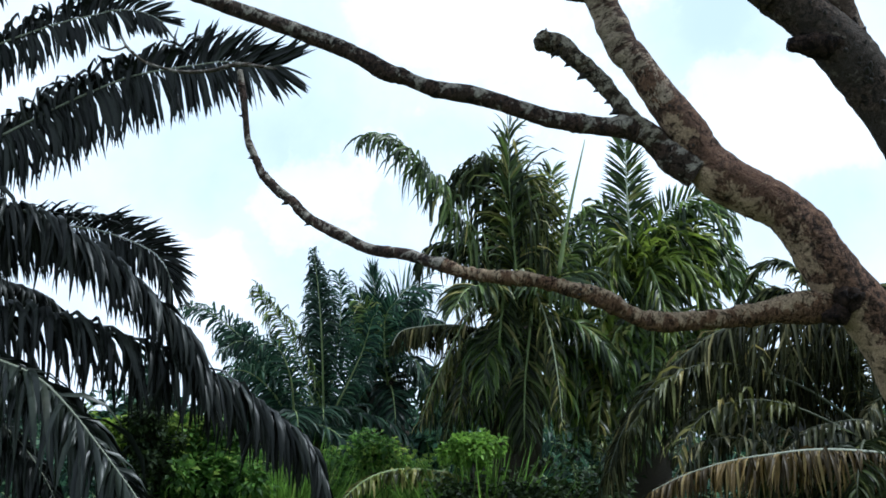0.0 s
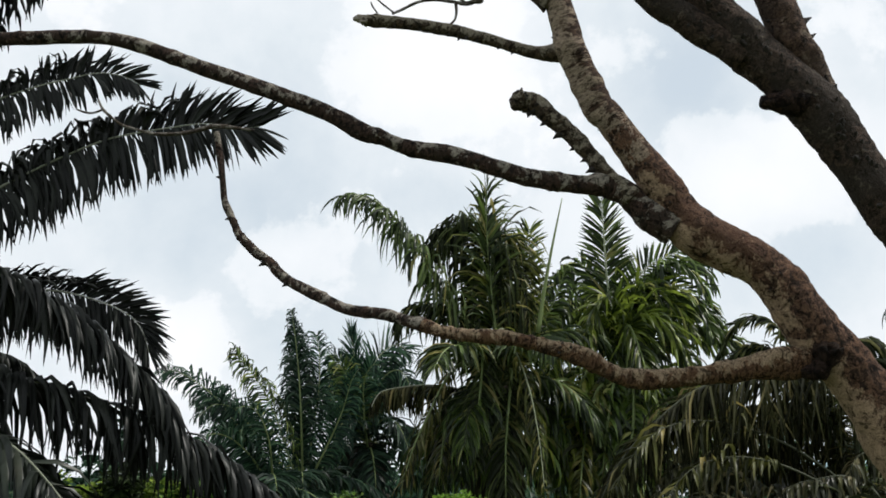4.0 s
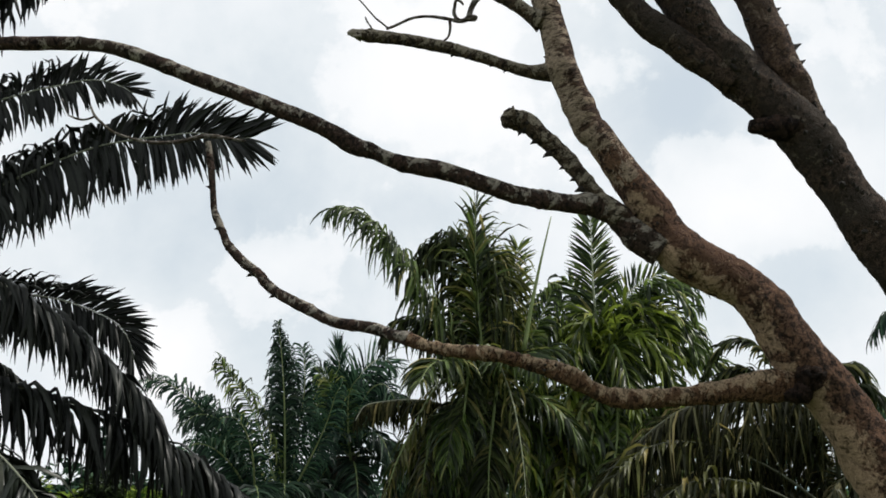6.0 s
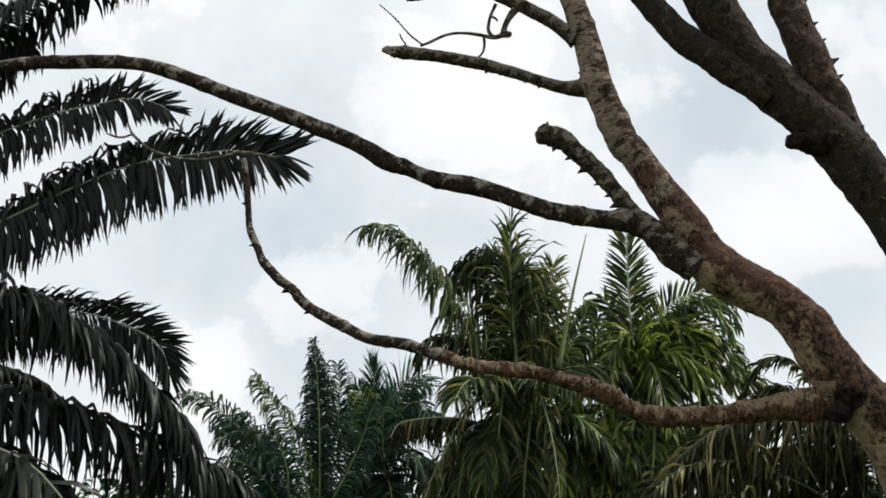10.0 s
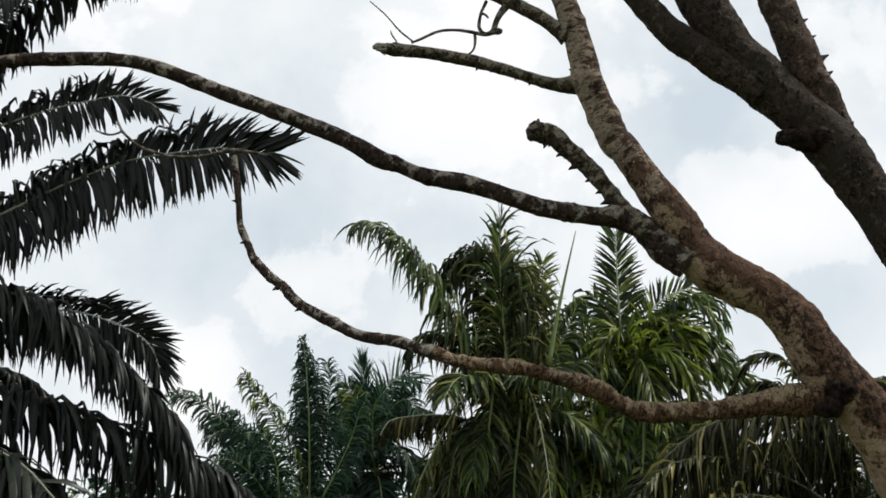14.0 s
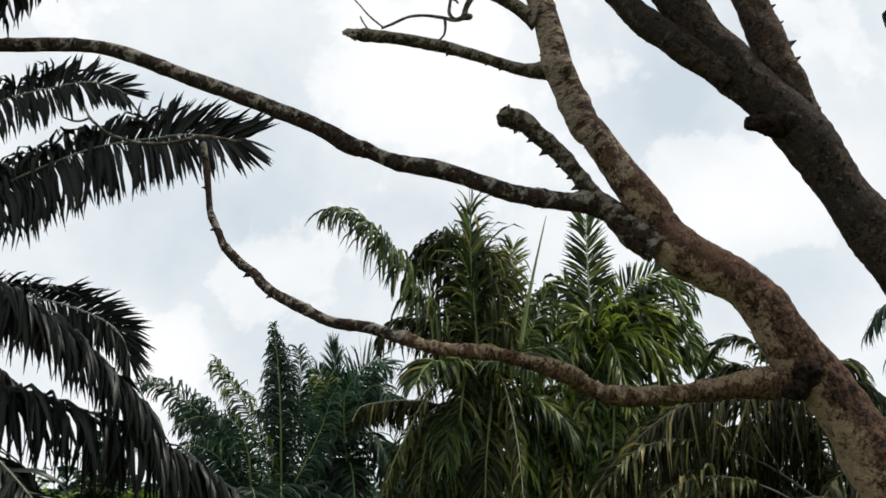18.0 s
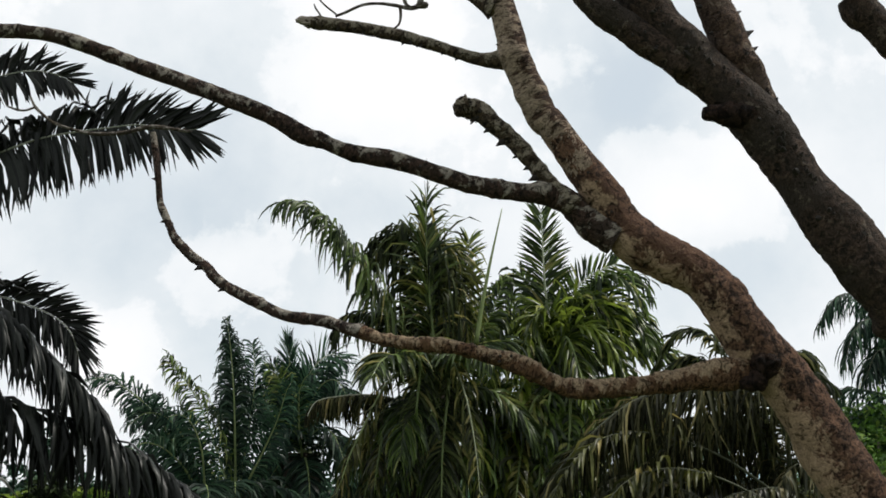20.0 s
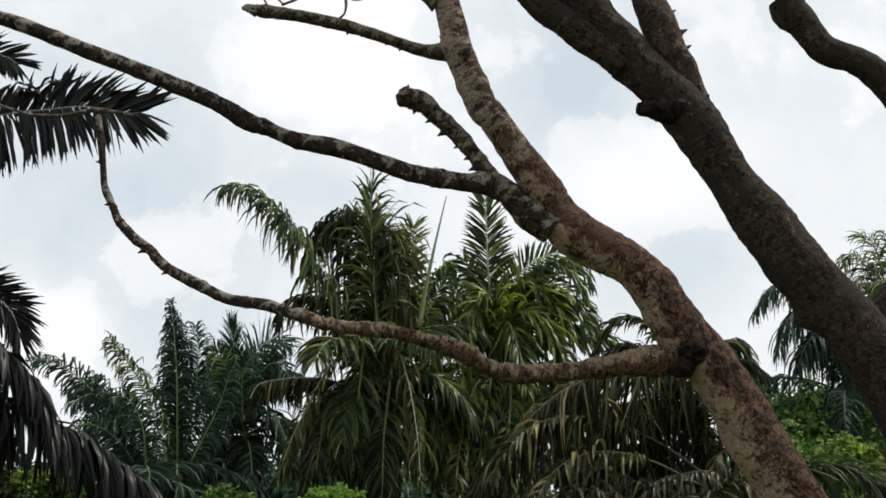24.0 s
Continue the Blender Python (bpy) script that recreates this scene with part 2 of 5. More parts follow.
LEAF_OLIVE = leaf("leaflet_olive", (0.055, 0.065, 0.015), (0.17, 0.19, 0.04), (0.36, 0.32, 0.11), 0.78, 0.38, 0.5, 0.35)
# Two dark leaflet copies: shade among hanging and inner fronds, put into colour.
LEAF_SHADE = leaf("leaflet_shaded", (0.02196, 0.02928, 0.01342), (0.061, 0.07808, 0.02684), (0.2318, 0.2074, 0.0793), 0.85, 0.42, 0.38, 0.1)
LEAF_HANG = leaf("leaflet_hanging_shaded", (0.021, 0.023, 0.011), (0.06, 0.061, 0.026), (0.2, 0.17, 0.072), 0.82, 0.6, 0.35, 0.06)
LEAF_MID = leaf("leaflet_mid", (0.03416, 0.05856, 0.01586), (0.1403, 0.2135, 0.03904), (0.3904, 0.4026, 0.122), 0.82, 0.33, 0.48, 0.45)
LEAF_BRIGHT = leaf("leaflet_bright", (0.0462, 0.0726, 0.0132), (0.209, 0.275, 0.0374), (0.418, 0.4235, 0.11), 0.82, 0.34, 0.58, 0.45)
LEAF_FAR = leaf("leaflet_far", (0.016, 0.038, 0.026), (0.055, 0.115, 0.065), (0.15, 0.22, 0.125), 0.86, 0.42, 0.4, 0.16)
# Darker copy of LEAF_MID; shade inside the crowns is put into its colour.
LEAF_DARK = leaf("leaflet_dusky", (0.03172, 0.05124, 0.0183), (0.1074, 0.1562, 0.04026), (0.3416, 0.305, 0.1098), 0.83, 0.36, 0.42, 0.35)
LEAF_DRY = leaf("leaflet_dry", (0.06, 0.04, 0.014), (0.15, 0.1, 0.035), (0.26, 0.19, 0.075), 0.8, 0.5, 0.25, 0.2)
LEAF_BUSH = leaf("bush_leaf", (0.13, 0.2, 0.035), (0.26, 0.36, 0.06), (0.36, 0.4, 0.09), 0.84, 0.5, 0.6, 0.12)
LEAF_LIME = leaf("lime_leaf", (0.14, 0.26, 0.04), (0.24, 0.4, 0.06), (0.32, 0.42, 0.08), 0.86, 0.5, 0.45, 0.15)
LEAF_BUSH_MID = leaf("bush_leaf_mid", (0.05, 0.11, 0.022), (0.12, 0.23, 0.04), (0.22, 0.3, 0.06), 0.82, 0.5, 0.45, 0.2)
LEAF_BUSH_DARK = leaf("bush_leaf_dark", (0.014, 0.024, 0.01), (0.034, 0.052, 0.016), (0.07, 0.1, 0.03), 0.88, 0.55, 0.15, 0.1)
RACHIS_GREY = plain("midrib_grey", (0.25, 0.26, 0.2), (0.14, 0.16, 0.1), 9, 0.5)
RACHIS_GREEN = plain("midrib_green", (0.22, 0.27, 0.1), (0.13, 0.18, 0.06), 9, 0.5)
RACHIS_PALE = plain("midrib_pale", (0.42, 0.45, 0.3), (0.28, 0.32, 0.18), 9, 0.5)
RACHIS_DARK = plain("midrib_dark", (0.06, 0.07, 0.035), (0.04, 0.045, 0.025), 9, 0.6)
PALM_TRUNK = plain("palm_trunk", (0.06, 0.048, 0.035), (0.028, 0.024, 0.018), 5, 0.9)
GRASS_GROUND = plain("ground_grass", (0.055, 0.09, 0.026), (0.085, 0.092, 0.042), 0.6, 0.95, 0.1)
GRASS = leaf("grass_blade", (0.09, 0.17, 0.025), (0.18, 0.32, 0.05), (0.26, 0.3, 0.08), 0.85, 0.5, 0.45)
ROOF_BLUE = plain("roof_sheet", (0.5, 0.66, 0.68), (0.38, 0.54, 0.58), 1.5, 0.4, 0.5, 0.05)
# Dark because the walls stand in shade; that shade is put into the colour.
WALL_SHADED = plain("wall_shaded", (0.05, 0.045, 0.04), (0.03, 0.03, 0.026), 3.0, 0.9, 0.2)
DARK_GAP = plain("window_dark", (0.03, 0.035, 0.04), (0.02, 0.022, 0.025), 3, 0.15, 0.5, 0.0)


# ---------------------------------------------------------------- building helpers
def part(name, geo, mat, parent=None, label="", smooth=True):
    """One mesh object from vertices and faces, or from a bmesh."""
    mesh = bpy.data.meshes.new(name)
    if isinstance(geo, tuple):
        mesh.from_pydata(geo[0], [], geo[1])
        if len(geo) > 2 and mat.name.startswith("bark"):
            mesh.attributes.new("skin", "FLOAT_VECTOR", "POINT").data.foreach_set("vector", np.array(geo[2], float).ravel())
    else:
        geo.to_mesh(mesh)
        geo.free()
    mesh.materials.append(mat)
    if smooth:
        mesh.polygons.foreach_set("use_smooth", [True] * len(mesh.polygons))
    mesh.update()
    ob = new(name, mesh)
    if parent is not None:
        ob.parent = parent
    if label:
        ob["label"] = label
    return ob


def thing(name, label, category, group="", kind=""):
    return tagged(new(name), label, category, group, kind)


def spline(points, steps):
    """Catmull-Rom through points of any width: steps samples a span."""
    p = np.array(points, float)
    p = np.vstack([2 * p[0] - p[1], p, 2 * p[-1] - p[-2]])
    out = []
    for i in range(1, len(p) - 2):
        for k in range(steps):
            u = k / steps
            a, b, c, d = p[i - 1], p[i], p[i + 1], p[i + 2]
            out.append(0.5 * (2 * b + (c - a) * u + (2 * a - 5 * b + 4 * c - d) * u * u + (3 * b - a - 3 * c + d) * u ** 3))
    out.append(p[-2])
    return np.array(out)


def tube(points, sides=10, steps=6, lumps=0.0, seed=0, grain=6.0, knobs=0, collars=0):
    """A limb: rows of x, y, z, radius; rounded, uneven, closed at both ends. knobs: swellings on one side; collars: all round.
    The third value holds each point's place on the bark: across, across, along."""
    c = spline(points, steps)
    verts, faces, skin = [], [], []
    run = np.concatenate([[0], np.cumsum(np.linalg.norm(np.diff(c[:, :3], axis=0), axis=1))])
    rnd = random.Random(seed * 31 + 5)
    warts = [(rnd.uniform(0, run[-1]), rnd.uniform(0, 6.283), rnd.uniform(0.06, 0.2), rnd.uniform(0.35, 0.8)) for _ in range(knobs)]
    bands = [(rnd.uniform(0, run[-1]), rnd.uniform(0.05, 0.15), rnd.uniform(0.18, 0.45)) for _ in range(collars)]
    ref = Vector((0.3, -1, 0.2))
    for i, row in enumerate(c):
        t = Vector(c[min(i + 1, len(c) - 1)][:3] - c[max(i - 1, 0)][:3]).normalized()
        u = (ref - t * ref.dot(t)).normalized()
        ref = u
        v = t.cross(u)
        base = max(row[3], 0.0008)
        near = [w for w in warts if abs(w[0] - run[i]) < base * 3 * w[3]]
        swell = 1 + sum(h * math.exp(-((run[i] - s0) / (w * base)) ** 2) for s0, h, w in bands)
        for k in range(sides):
            a = 2 * math.pi * k / sides
            d = u * math.cos(a) + v * math.sin(a)
            p = Vector(row[:3])
            r = base * swell
            if lumps:
                q = p + d * r + Vector((seed * 7.1, 0, 0))
                r *= 1 + lumps * noise.fractal(q * grain, 1.0, 2.0, 3) + 0.55 * lumps * noise.noise(q * grain * 5) + 0.4 * lumps * noise.noise(q * grain * 14)
            for s0, turn, h, w in near:
                off = (a - turn + math.pi) % (2 * math.pi) - math.pi
                r += base * h * math.exp(-((run[i] - s0) / (w * base)) ** 2 - (off / 0.55) ** 2)
            verts.append(p + d * r)
            skin.append((math.cos(a) * base, math.sin(a) * base, run[i]))
    n = len(c)
    for i in range(n - 1):
        for k in range(sides):
            a, b = i * sides + k, i * sides + (k + 1) % sides
            faces.append((a, b, b + sides, a + sides))
    faces.append(tuple(range(sides))[::-1])
    faces.append(tuple(range((n - 1) * sides, n * sides)))
    return verts, faces, skin


def joined(pieces):
    verts, faces = [], []
    for v, f, *_ in pieces:
        o = len(verts)
        verts.extend(v)
        faces.extend([tuple(i + o for i in q) for q in f])
    return verts, faces


def thorn(at, way, length, radius):
    """A blunt prickle on a swollen foot."""
    way = Vector(way).normalized()
    u = way.orthogonal().normalized()
    v = way.cross(u)
    verts, faces = [], []
    rings = ((-0.25, 1.25), (0.1, 1.0), (0.45, 0.55), (0.85, 0.22))
    for h, r in rings:
        for k in range(6):
            a = k * math.pi / 3
            verts.append(Vector(at) + way * (h * length) + (u * math.cos(a) + v * math.sin(a)) * (r * radius))
    verts.append(Vector(at) + way * length)
    for i in range(3):
        for k in range(6):
            a, b = i * 6 + k, i * 6 + (k + 1) % 6
            faces.append((a, b, b + 6, a + 6))
    for k in range(6):
        faces.append((18 + k, 18 + (k + 1) % 6, 24))
    return verts, faces


WIDTHS = (0.42, 0.95, 1.0, 0.72, 0.07)


def leaflet(start, way, along, length, width, droop, rnd, flat=False, bow=0.7):
    """One narrow leaflet with a fold along its middle, bending down to its tip."""
    steps = 3 if flat else 4
    verts, faces = [], []
    p, twist = start.copy(), rnd.gauss(0, 0.6)
    curl = rnd.uniform(0.75, 1.3)
    side_sway = along * rnd.gauss(0.05, 0.2)
    down = Vector((0, 0, -1))
    for k in range(steps + 1):
        u = k / steps
        g = min(0.97, droop * curl * ((u + 0.12) * 1.3) ** bow)
        d = (way * (1 - g) + (down + side_sway) * g).normalized()
        w = along - d * along.dot(d)
        w = w.normalized() if w.length > 1e-4 else d.orthogonal()
        nrm = d.cross(w)
        w2 = w * math.cos(twist) + nrm * math.sin(twist)
        n2 = d.cross(w2)
        half = width * 0.5 * (WIDTHS[k] if steps == 4 else (0.5, 1.0, 0.8, 0.07)[k])
        if flat:
            verts += [p - w2 * half, p + w2 * half]
        else:
            verts += [p - w2 * half, p + n2 * half * 0.45, p + w2 * half]
        p = p + d * (length / steps)
    m = 2 if flat else 3
    for k in range(steps):
        for j in range(m - 1):
            a = k * m + j
            faces.append((a, a + 1, a + 1 + m, a + m))
    return verts, faces


def frond(parent, points, leaf_length=0.5, gap=0.05, droop=0.8, width=0.03, mat=None, rib_mat=None, bare=0.1, seed=0,
          face=None, tip_face=None, radius=0.02, flat=False, single_from=2.0, lift=0.15, back_lift=None, spread=58, tip=0.4, label="", ragged=0.22, plume=0.45, bow=0.7):
    """A feather leaf: a tapering midrib, and leaflets to both sides of it. Leaflets past single_from are meshes of their own."""
    rnd = random.Random(seed)
    c = spline(points, 8)
    seg = np.linalg.norm(np.diff(c, axis=0), axis=1)
    run = np.concatenate([[0], np.cumsum(seg)])
    total = run[-1]
    rib = [(*c[i], radius * (1 - 0.86 * run[i] / total)) for i in range(0, len(c), 4)] + [(*c[-1], radius * 0.12)]
    leaf_ob = part("frond", tube(rib, 6, 3), rib_mat or RACHIS_GREEN, parent, label)
    pieces, singles = [], []
    s = total * bare
    while s < total:
        f = s / total
        p = Vector([np.interp(s, run, c[:, k]) for k in range(3)])
        q = Vector([np.interp(min(s + 0.05, total), run, c[:, k]) for k in range(3)])
        o = Vector([np.interp(max(s - 0.05, 0), run, c[:, k]) for k in range(3)])
        t = (q - o).normalized()
        up = Vector(face) if face is not None else Vector((0, 0, 1))
        flare = 0.0
        if tip_face is not None:
            flare = min(1.0, max(0.0, (f - 0.4) / 0.25))
            up = up.lerp(Vector(tip_face), flare)
        up = up - t * up.dot(t)
        up = up.normalized() if up.length > 0.05 else t.orthogonal()
        side = t.cross(up)
        shape = min(1.0, 0.45 + 2.2 * (f - bare)) * (1 - (1 - tip) * max(0.0, (f - 0.45) / 0.55) ** 1.6)
        for sign in (-1, 1):
            if rnd.random() < 0.03 + ragged * 0.25:
                continue
            L = leaf_length * shape * rnd.uniform(1 - ragged, 1 + ragged * 0.6) * (0.55 if rnd.random() < 0.07 else 1.0)
            slant = spread - 24 * f ** 3 if tip_face is None else spread + 14 - 42 * max(0.0, (f - 0.88) / 0.12)
            ahead = math.radians(slant + rnd.gauss(0, 8))
            high = lift if sign < 0 or back_lift is None else back_lift
            way = (t * math.cos(ahead) + side * sign * math.sin(ahead) + up * ((high * (1 - flare) + rnd.gauss(0, plume)) * (1 - 0.5 * f))).normalized()
            foot = p + t * rnd.uniform(-0.4, 0.4) * gap + side * sign * radius * (1 - 0.8 * f) * 0.8
            hang = droop * (0.8 if sign > 0 and back_lift is not None else 1.0)
            if tip_face is not None:
                stiff = max(0.0, (f - 0.78) / 0.22) ** 0.7
                hang = hang * (1 - 0.9 * stiff) * (1 - 0.4 * flare if way.z > 0 else 1.0)
                L *= 1 - 0.25 * flare * (1 - stiff) * (way.z > 0)
            made = leaflet(foot, way, t, L, width * (0.6 + 0.4 * shape) * rnd.uniform(0.8, 1.15), hang, rnd, flat, bow)
            (singles if f > single_from else pieces).append(made)
        s += gap * rnd.uniform(0.75, 1.25)
    for made in singles:
        part("leaflet", made, mat, leaf_ob)
    if pieces:
        tagged(part("foliage", joined(pieces), mat, leaf_ob), kind="stuff")
    return leaf_ob


def arch(base, turn, rise, length, bend, count=6):
    """A midrib that leaves base at a turn and a rise (degrees) and bends down by bend degrees along its length."""
    pts, p = [], Vector(base)
    for i in range(count + 1):
        pts.append(tuple(p))
        e = math.radians(rise - bend * (i / count) ** 1.3)
        a = math.radians(turn)
        p = p + Vector((math.cos(a) * math.cos(e), math.sin(a) * math.cos(e), math.sin(e))) * (length / count)
    return pts


def filler(palm, crown, count, length, seed, rises, turns=(0, 360), **K):
    """The rest of a crown: fronds all round it or within some turns, the older ones hanging lower."""
    rnd = random.Random(seed)
    for i in range(count):
        turn = turns[0] + (i * 0.381966 % 1.0) * (turns[1] - turns[0]) + rnd.uniform(-12, 12)
        rise = rnd.uniform(*rises)
        frond(palm, arch(crown, turn, rise, length * rnd.uniform(0.75, 1.0), rnd.uniform(75, 115)), seed=seed * 100 + i, **K)


def palm_trunk(parent, base, top, radius, seed=0):
    """A stout palm stem, rough with the cut feet of old leaves."""
    rnd = random.Random(seed)
    b, t = Vector(base), Vector(top)
    rows = []
    for i in range(7):
        p = b.lerp(t, i / 6)
        rows.append((p.x, p.y, p.z, radius * (1.25 if i == 0 else 1.0) * rnd.uniform(0.94, 1.06)))
    part("trunk", tube(rows, 14, 3, 0.12, seed), PALM_TRUNK, parent)
    turn, h = 0.0, 0.15
    high = (t - b).length
    while h < high:
        p = b.lerp(t, h / high)
        turn += 2.399
        d = Vector((math.cos(turn), math.sin(turn), 0))
        e = p + d * radius * 0.9
        out = (d + Vector((0, 0, 1.1))).normalized()
        n = 0.16 + 0.1 * rnd.random()
        part("leaf_base", tube([(*e, 0.06), (*(e + out * n * 0.6), 0.05), (*(e + out * n), 0.035)], 6, 2, 0.15, seed), PALM_TRUNK, parent)
        h += 0.11


# ---------------------------------------------------------------- ground
def build_ground():
    n, size = 60, 900.0
    verts, faces = [], []
    for j in range(n + 1):
        for i in range(n + 1):
            u, v = (i / n * 2 - 1), (j / n * 2 - 1)
            x, y = size * u * abs(u), size * v * abs(v)
            z = 0.25 * noise.noise(Vector((x * 0.05, y * 0.05, 0))) - 0.05
            verts.append((x, y, z))
    for j in range(n):
        for i in range(n):
            a = j * (n + 1) + i
            faces.append((a, a + 1, a + n + 2, a + n + 1))
    tagged(part("ground", (verts, faces), GRASS_GROUND), "rough green grass and bare earth under the palms", "ground", kind="structure")


build_ground()


# ---------------------------------------------------------------- the bare tree
def thorns_along(parent, rows, count, seed, side=None, size=0.03):
    """Prickles scattered on a limb; side: the way that most of them point."""
    rnd = random.Random(seed)
    c = spline(rows, 8)
    for _ in range(count):
        i = rnd.randrange(2, len(c) - 2)
        t = Vector(c[i + 1][:3] - c[i - 1][:3]).normalized()
        d = Vector((rnd.uniform(-1, 1), rnd.uniform(-1, 0.5), rnd.uniform(-1, 1)))
        if side is not None:
            d = Vector(side) + d * 0.45
        d = (d - t * d.dot(t)).normalized()
        size_here = size * rnd.uniform(0.6, 1.2)
        part("thorn", thorn(Vector(c[i][:3]) + d * c[i][3] * 0.95, d + t * 0.25, size_here, size_here * 0.5), THORN, parent)


def thorn_row(parent, rows, places, way, size):
    """Prickles at given shares of a limb's length, all pointing one way."""
    c = spline(rows, 8)
    for k, f in enumerate(places):
        i = max(1, min(len(c) - 2, round(f * (len(c) - 1))))
        t = Vector(c[i + 1][:3] - c[i - 1][:3]).normalized()
        d = Vector(way) + Vector((0, 0, 0.12 * math.sin(k * 2.7)))
        d = (d - t * d.dot(t)).normalized()
        n = size * (1 + 0.3 * math.sin(k * 1.9))
        part("thorn", thorn(Vector(c[i][:3]) + d * c[i][3] * 0.93, d + t * 0.15, n, n * 0.42), THORN, parent)


def build_tree():
    tree = thing("tree", "leafless leaning tree with mottled brown lichen-spotted bark", "tree")
    foot = [(2.5, 4.9, -0.35, 0.165), (2.47, 4.9, 0.2, 0.152), (2.42, 4.9, 0.7, 0.145), (2.33, 4.9, 1.15, 0.139), (2.24, 4.9, 1.45, 0.135)]
    trunk = [(2.151, 4.90, 1.650, 0.1329), (2.072, 4.90, 1.800, 0.1330), (2.008, 4.90, 1.937, 0.1255), (1.933, 4.90, 2.071, 0.1230), (1.863, 4.90, 2.176, 0.1175), (1.688, 4.90, 2.409, 0.1173), (1.626, 4.90, 2.516, 0.1096), (1.571, 4.90, 2.591, 0.1049), (1.505, 4.90, 2.656, 0.1003), (1.424, 4.90, 2.708, 0.1027), (1.334, 4.90, 2.754, 0.1075), (1.224, 4.90, 2.823, 0.1144), (1.148, 4.90, 2.928, 0.0919), (1.096, 4.90, 3.027, 0.0926), (1.013, 4.90, 3.151, 0.0817), (0.938, 4.90, 3.262, 0.0750), (0.860, 4.90, 3.387, 0.0720), (0.832, 4.90, 3.411, 0.0690), (0.798, 4.90, 3.481, 0.0686), (0.702, 4.90, 3.725, 0.0709), (0.686, 4.90, 3.813, 0.0673), (0.640, 4.90, 4.020, 0.0590), (0.603, 4.90, 4.140, 0.0578), (0.571, 4.90, 4.261, 0.0595)]
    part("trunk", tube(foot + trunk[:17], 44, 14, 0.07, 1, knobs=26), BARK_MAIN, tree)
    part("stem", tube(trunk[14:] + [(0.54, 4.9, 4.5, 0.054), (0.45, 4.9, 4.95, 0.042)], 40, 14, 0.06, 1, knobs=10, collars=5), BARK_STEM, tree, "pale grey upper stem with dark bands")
    long_limb = [(1.134, 4.90, 2.836, 0.0898), (1.036, 4.90, 2.893, 0.0745), (0.972, 4.90, 2.947, 0.0619), (0.915, 4.90, 3.010, 0.0591), (0.834, 4.90, 3.049, 0.0612), (0.728, 4.86, 3.038, 0.0436), (0.599, 4.86, 3.056, 0.0410), (0.469, 4.86, 3.080, 0.0403), (0.340, 4.86, 3.123, 0.0395), (0.210, 4.86, 3.169, 0.0400), (0.080, 4.86, 3.202, 0.0421), (-0.051, 4.87, 3.230, 0.0380), (-0.143, 4.87, 3.260, 0.0331), (-0.209, 4.87, 3.291, 0.0378), (-0.289, 4.88, 3.321, 0.0434), (-0.450, 4.89, 3.421, 0.0380), (-0.721, 4.90, 3.537, 0.0380), (-1.059, 4.95, 3.684, 0.0360), (-1.477, 4.95, 3.836, 0.0330), (-1.914, 4.95, 3.849, 0.0327), (-2.104, 4.95, 3.838, 0.0286), (-2.35, 4.96, 3.8, 0.024), (-2.6, 4.97, 3.72, 0.019), (-2.86, 4.98, 3.6, 0.012)]
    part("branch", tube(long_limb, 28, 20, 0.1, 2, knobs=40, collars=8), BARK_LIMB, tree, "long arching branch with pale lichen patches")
    stub = [(0.949, 4.88, 2.974, 0.0490), (0.887, 4.88, 3.035, 0.0398), (0.827, 4.88, 3.104, 0.0376), (0.790, 4.88, 3.152, 0.0359), (0.736, 4.88, 3.223, 0.0381), (0.663, 4.88, 3.310, 0.0417), (0.589, 4.88, 3.377, 0.0420), (0.541, 4.88, 3.430, 0.0437), (0.490, 4.88, 3.452, 0.0482), (0.454, 4.88, 3.449, 0.0425)]
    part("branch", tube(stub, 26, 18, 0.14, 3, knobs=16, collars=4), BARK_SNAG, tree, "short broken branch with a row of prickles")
    low = [(1.679, 4.88, 2.211, 0.0701), (1.578, 4.88, 2.202, 0.0689), (1.452, 4.88, 2.191, 0.0547), (1.326, 4.88, 2.170, 0.0464), (1.201, 4.88, 2.156, 0.0408), (1.076, 4.88, 2.149, 0.0397), (0.951, 4.88, 2.145, 0.0431), (0.852, 4.88, 2.161, 0.0377), (0.779, 4.88, 2.195, 0.0354), (0.705, 4.88, 2.237, 0.0439), (0.631, 4.88, 2.271, 0.0429), (0.544, 4.88, 2.295, 0.0328), (0.432, 4.88, 2.326, 0.0298), (0.332, 4.88, 2.346, 0.0328), (0.233, 4.91, 2.357, 0.0296), (0.083, 5.01, 2.392, 0.0269), (-0.021, 5.07, 2.440, 0.0324)]
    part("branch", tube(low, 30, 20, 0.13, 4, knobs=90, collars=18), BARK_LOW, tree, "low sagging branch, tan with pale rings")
    low_tip = [(-0.021, 5.07, 2.440, 0.0349), (-0.114, 5.13, 2.476, 0.0279), (-0.210, 5.19, 2.515, 0.0282), (-0.386, 5.28, 2.559, 0.0270), (-0.529, 5.36, 2.640, 0.0287), (-0.679, 5.44, 2.730, 0.0268), (-0.755, 5.48, 2.795, 0.0274), (-0.785, 5.50, 2.837, 0.0244), (-0.836, 5.53, 2.881, 0.0249), (-0.897, 5.56, 2.934, 0.0269), (-0.974, 5.59, 3.023, 0.0225), (-1.010, 5.61, 3.102, 0.0192), (-1.046, 5.63, 3.176, 0.0202), (-1.064, 5.64, 3.228, 0.0167), (-1.076, 5.64, 3.335, 0.0165), (-1.097, 5.65, 3.479, 0.0196), (-1.117, 5.65, 3.607, 0.0152)]
    part("branch_tip", tube(low_tip, 24, 18, 0.1, 4, knobs=26, collars=8), BARK_LIMB, tree, "thin dark end of the low branch")
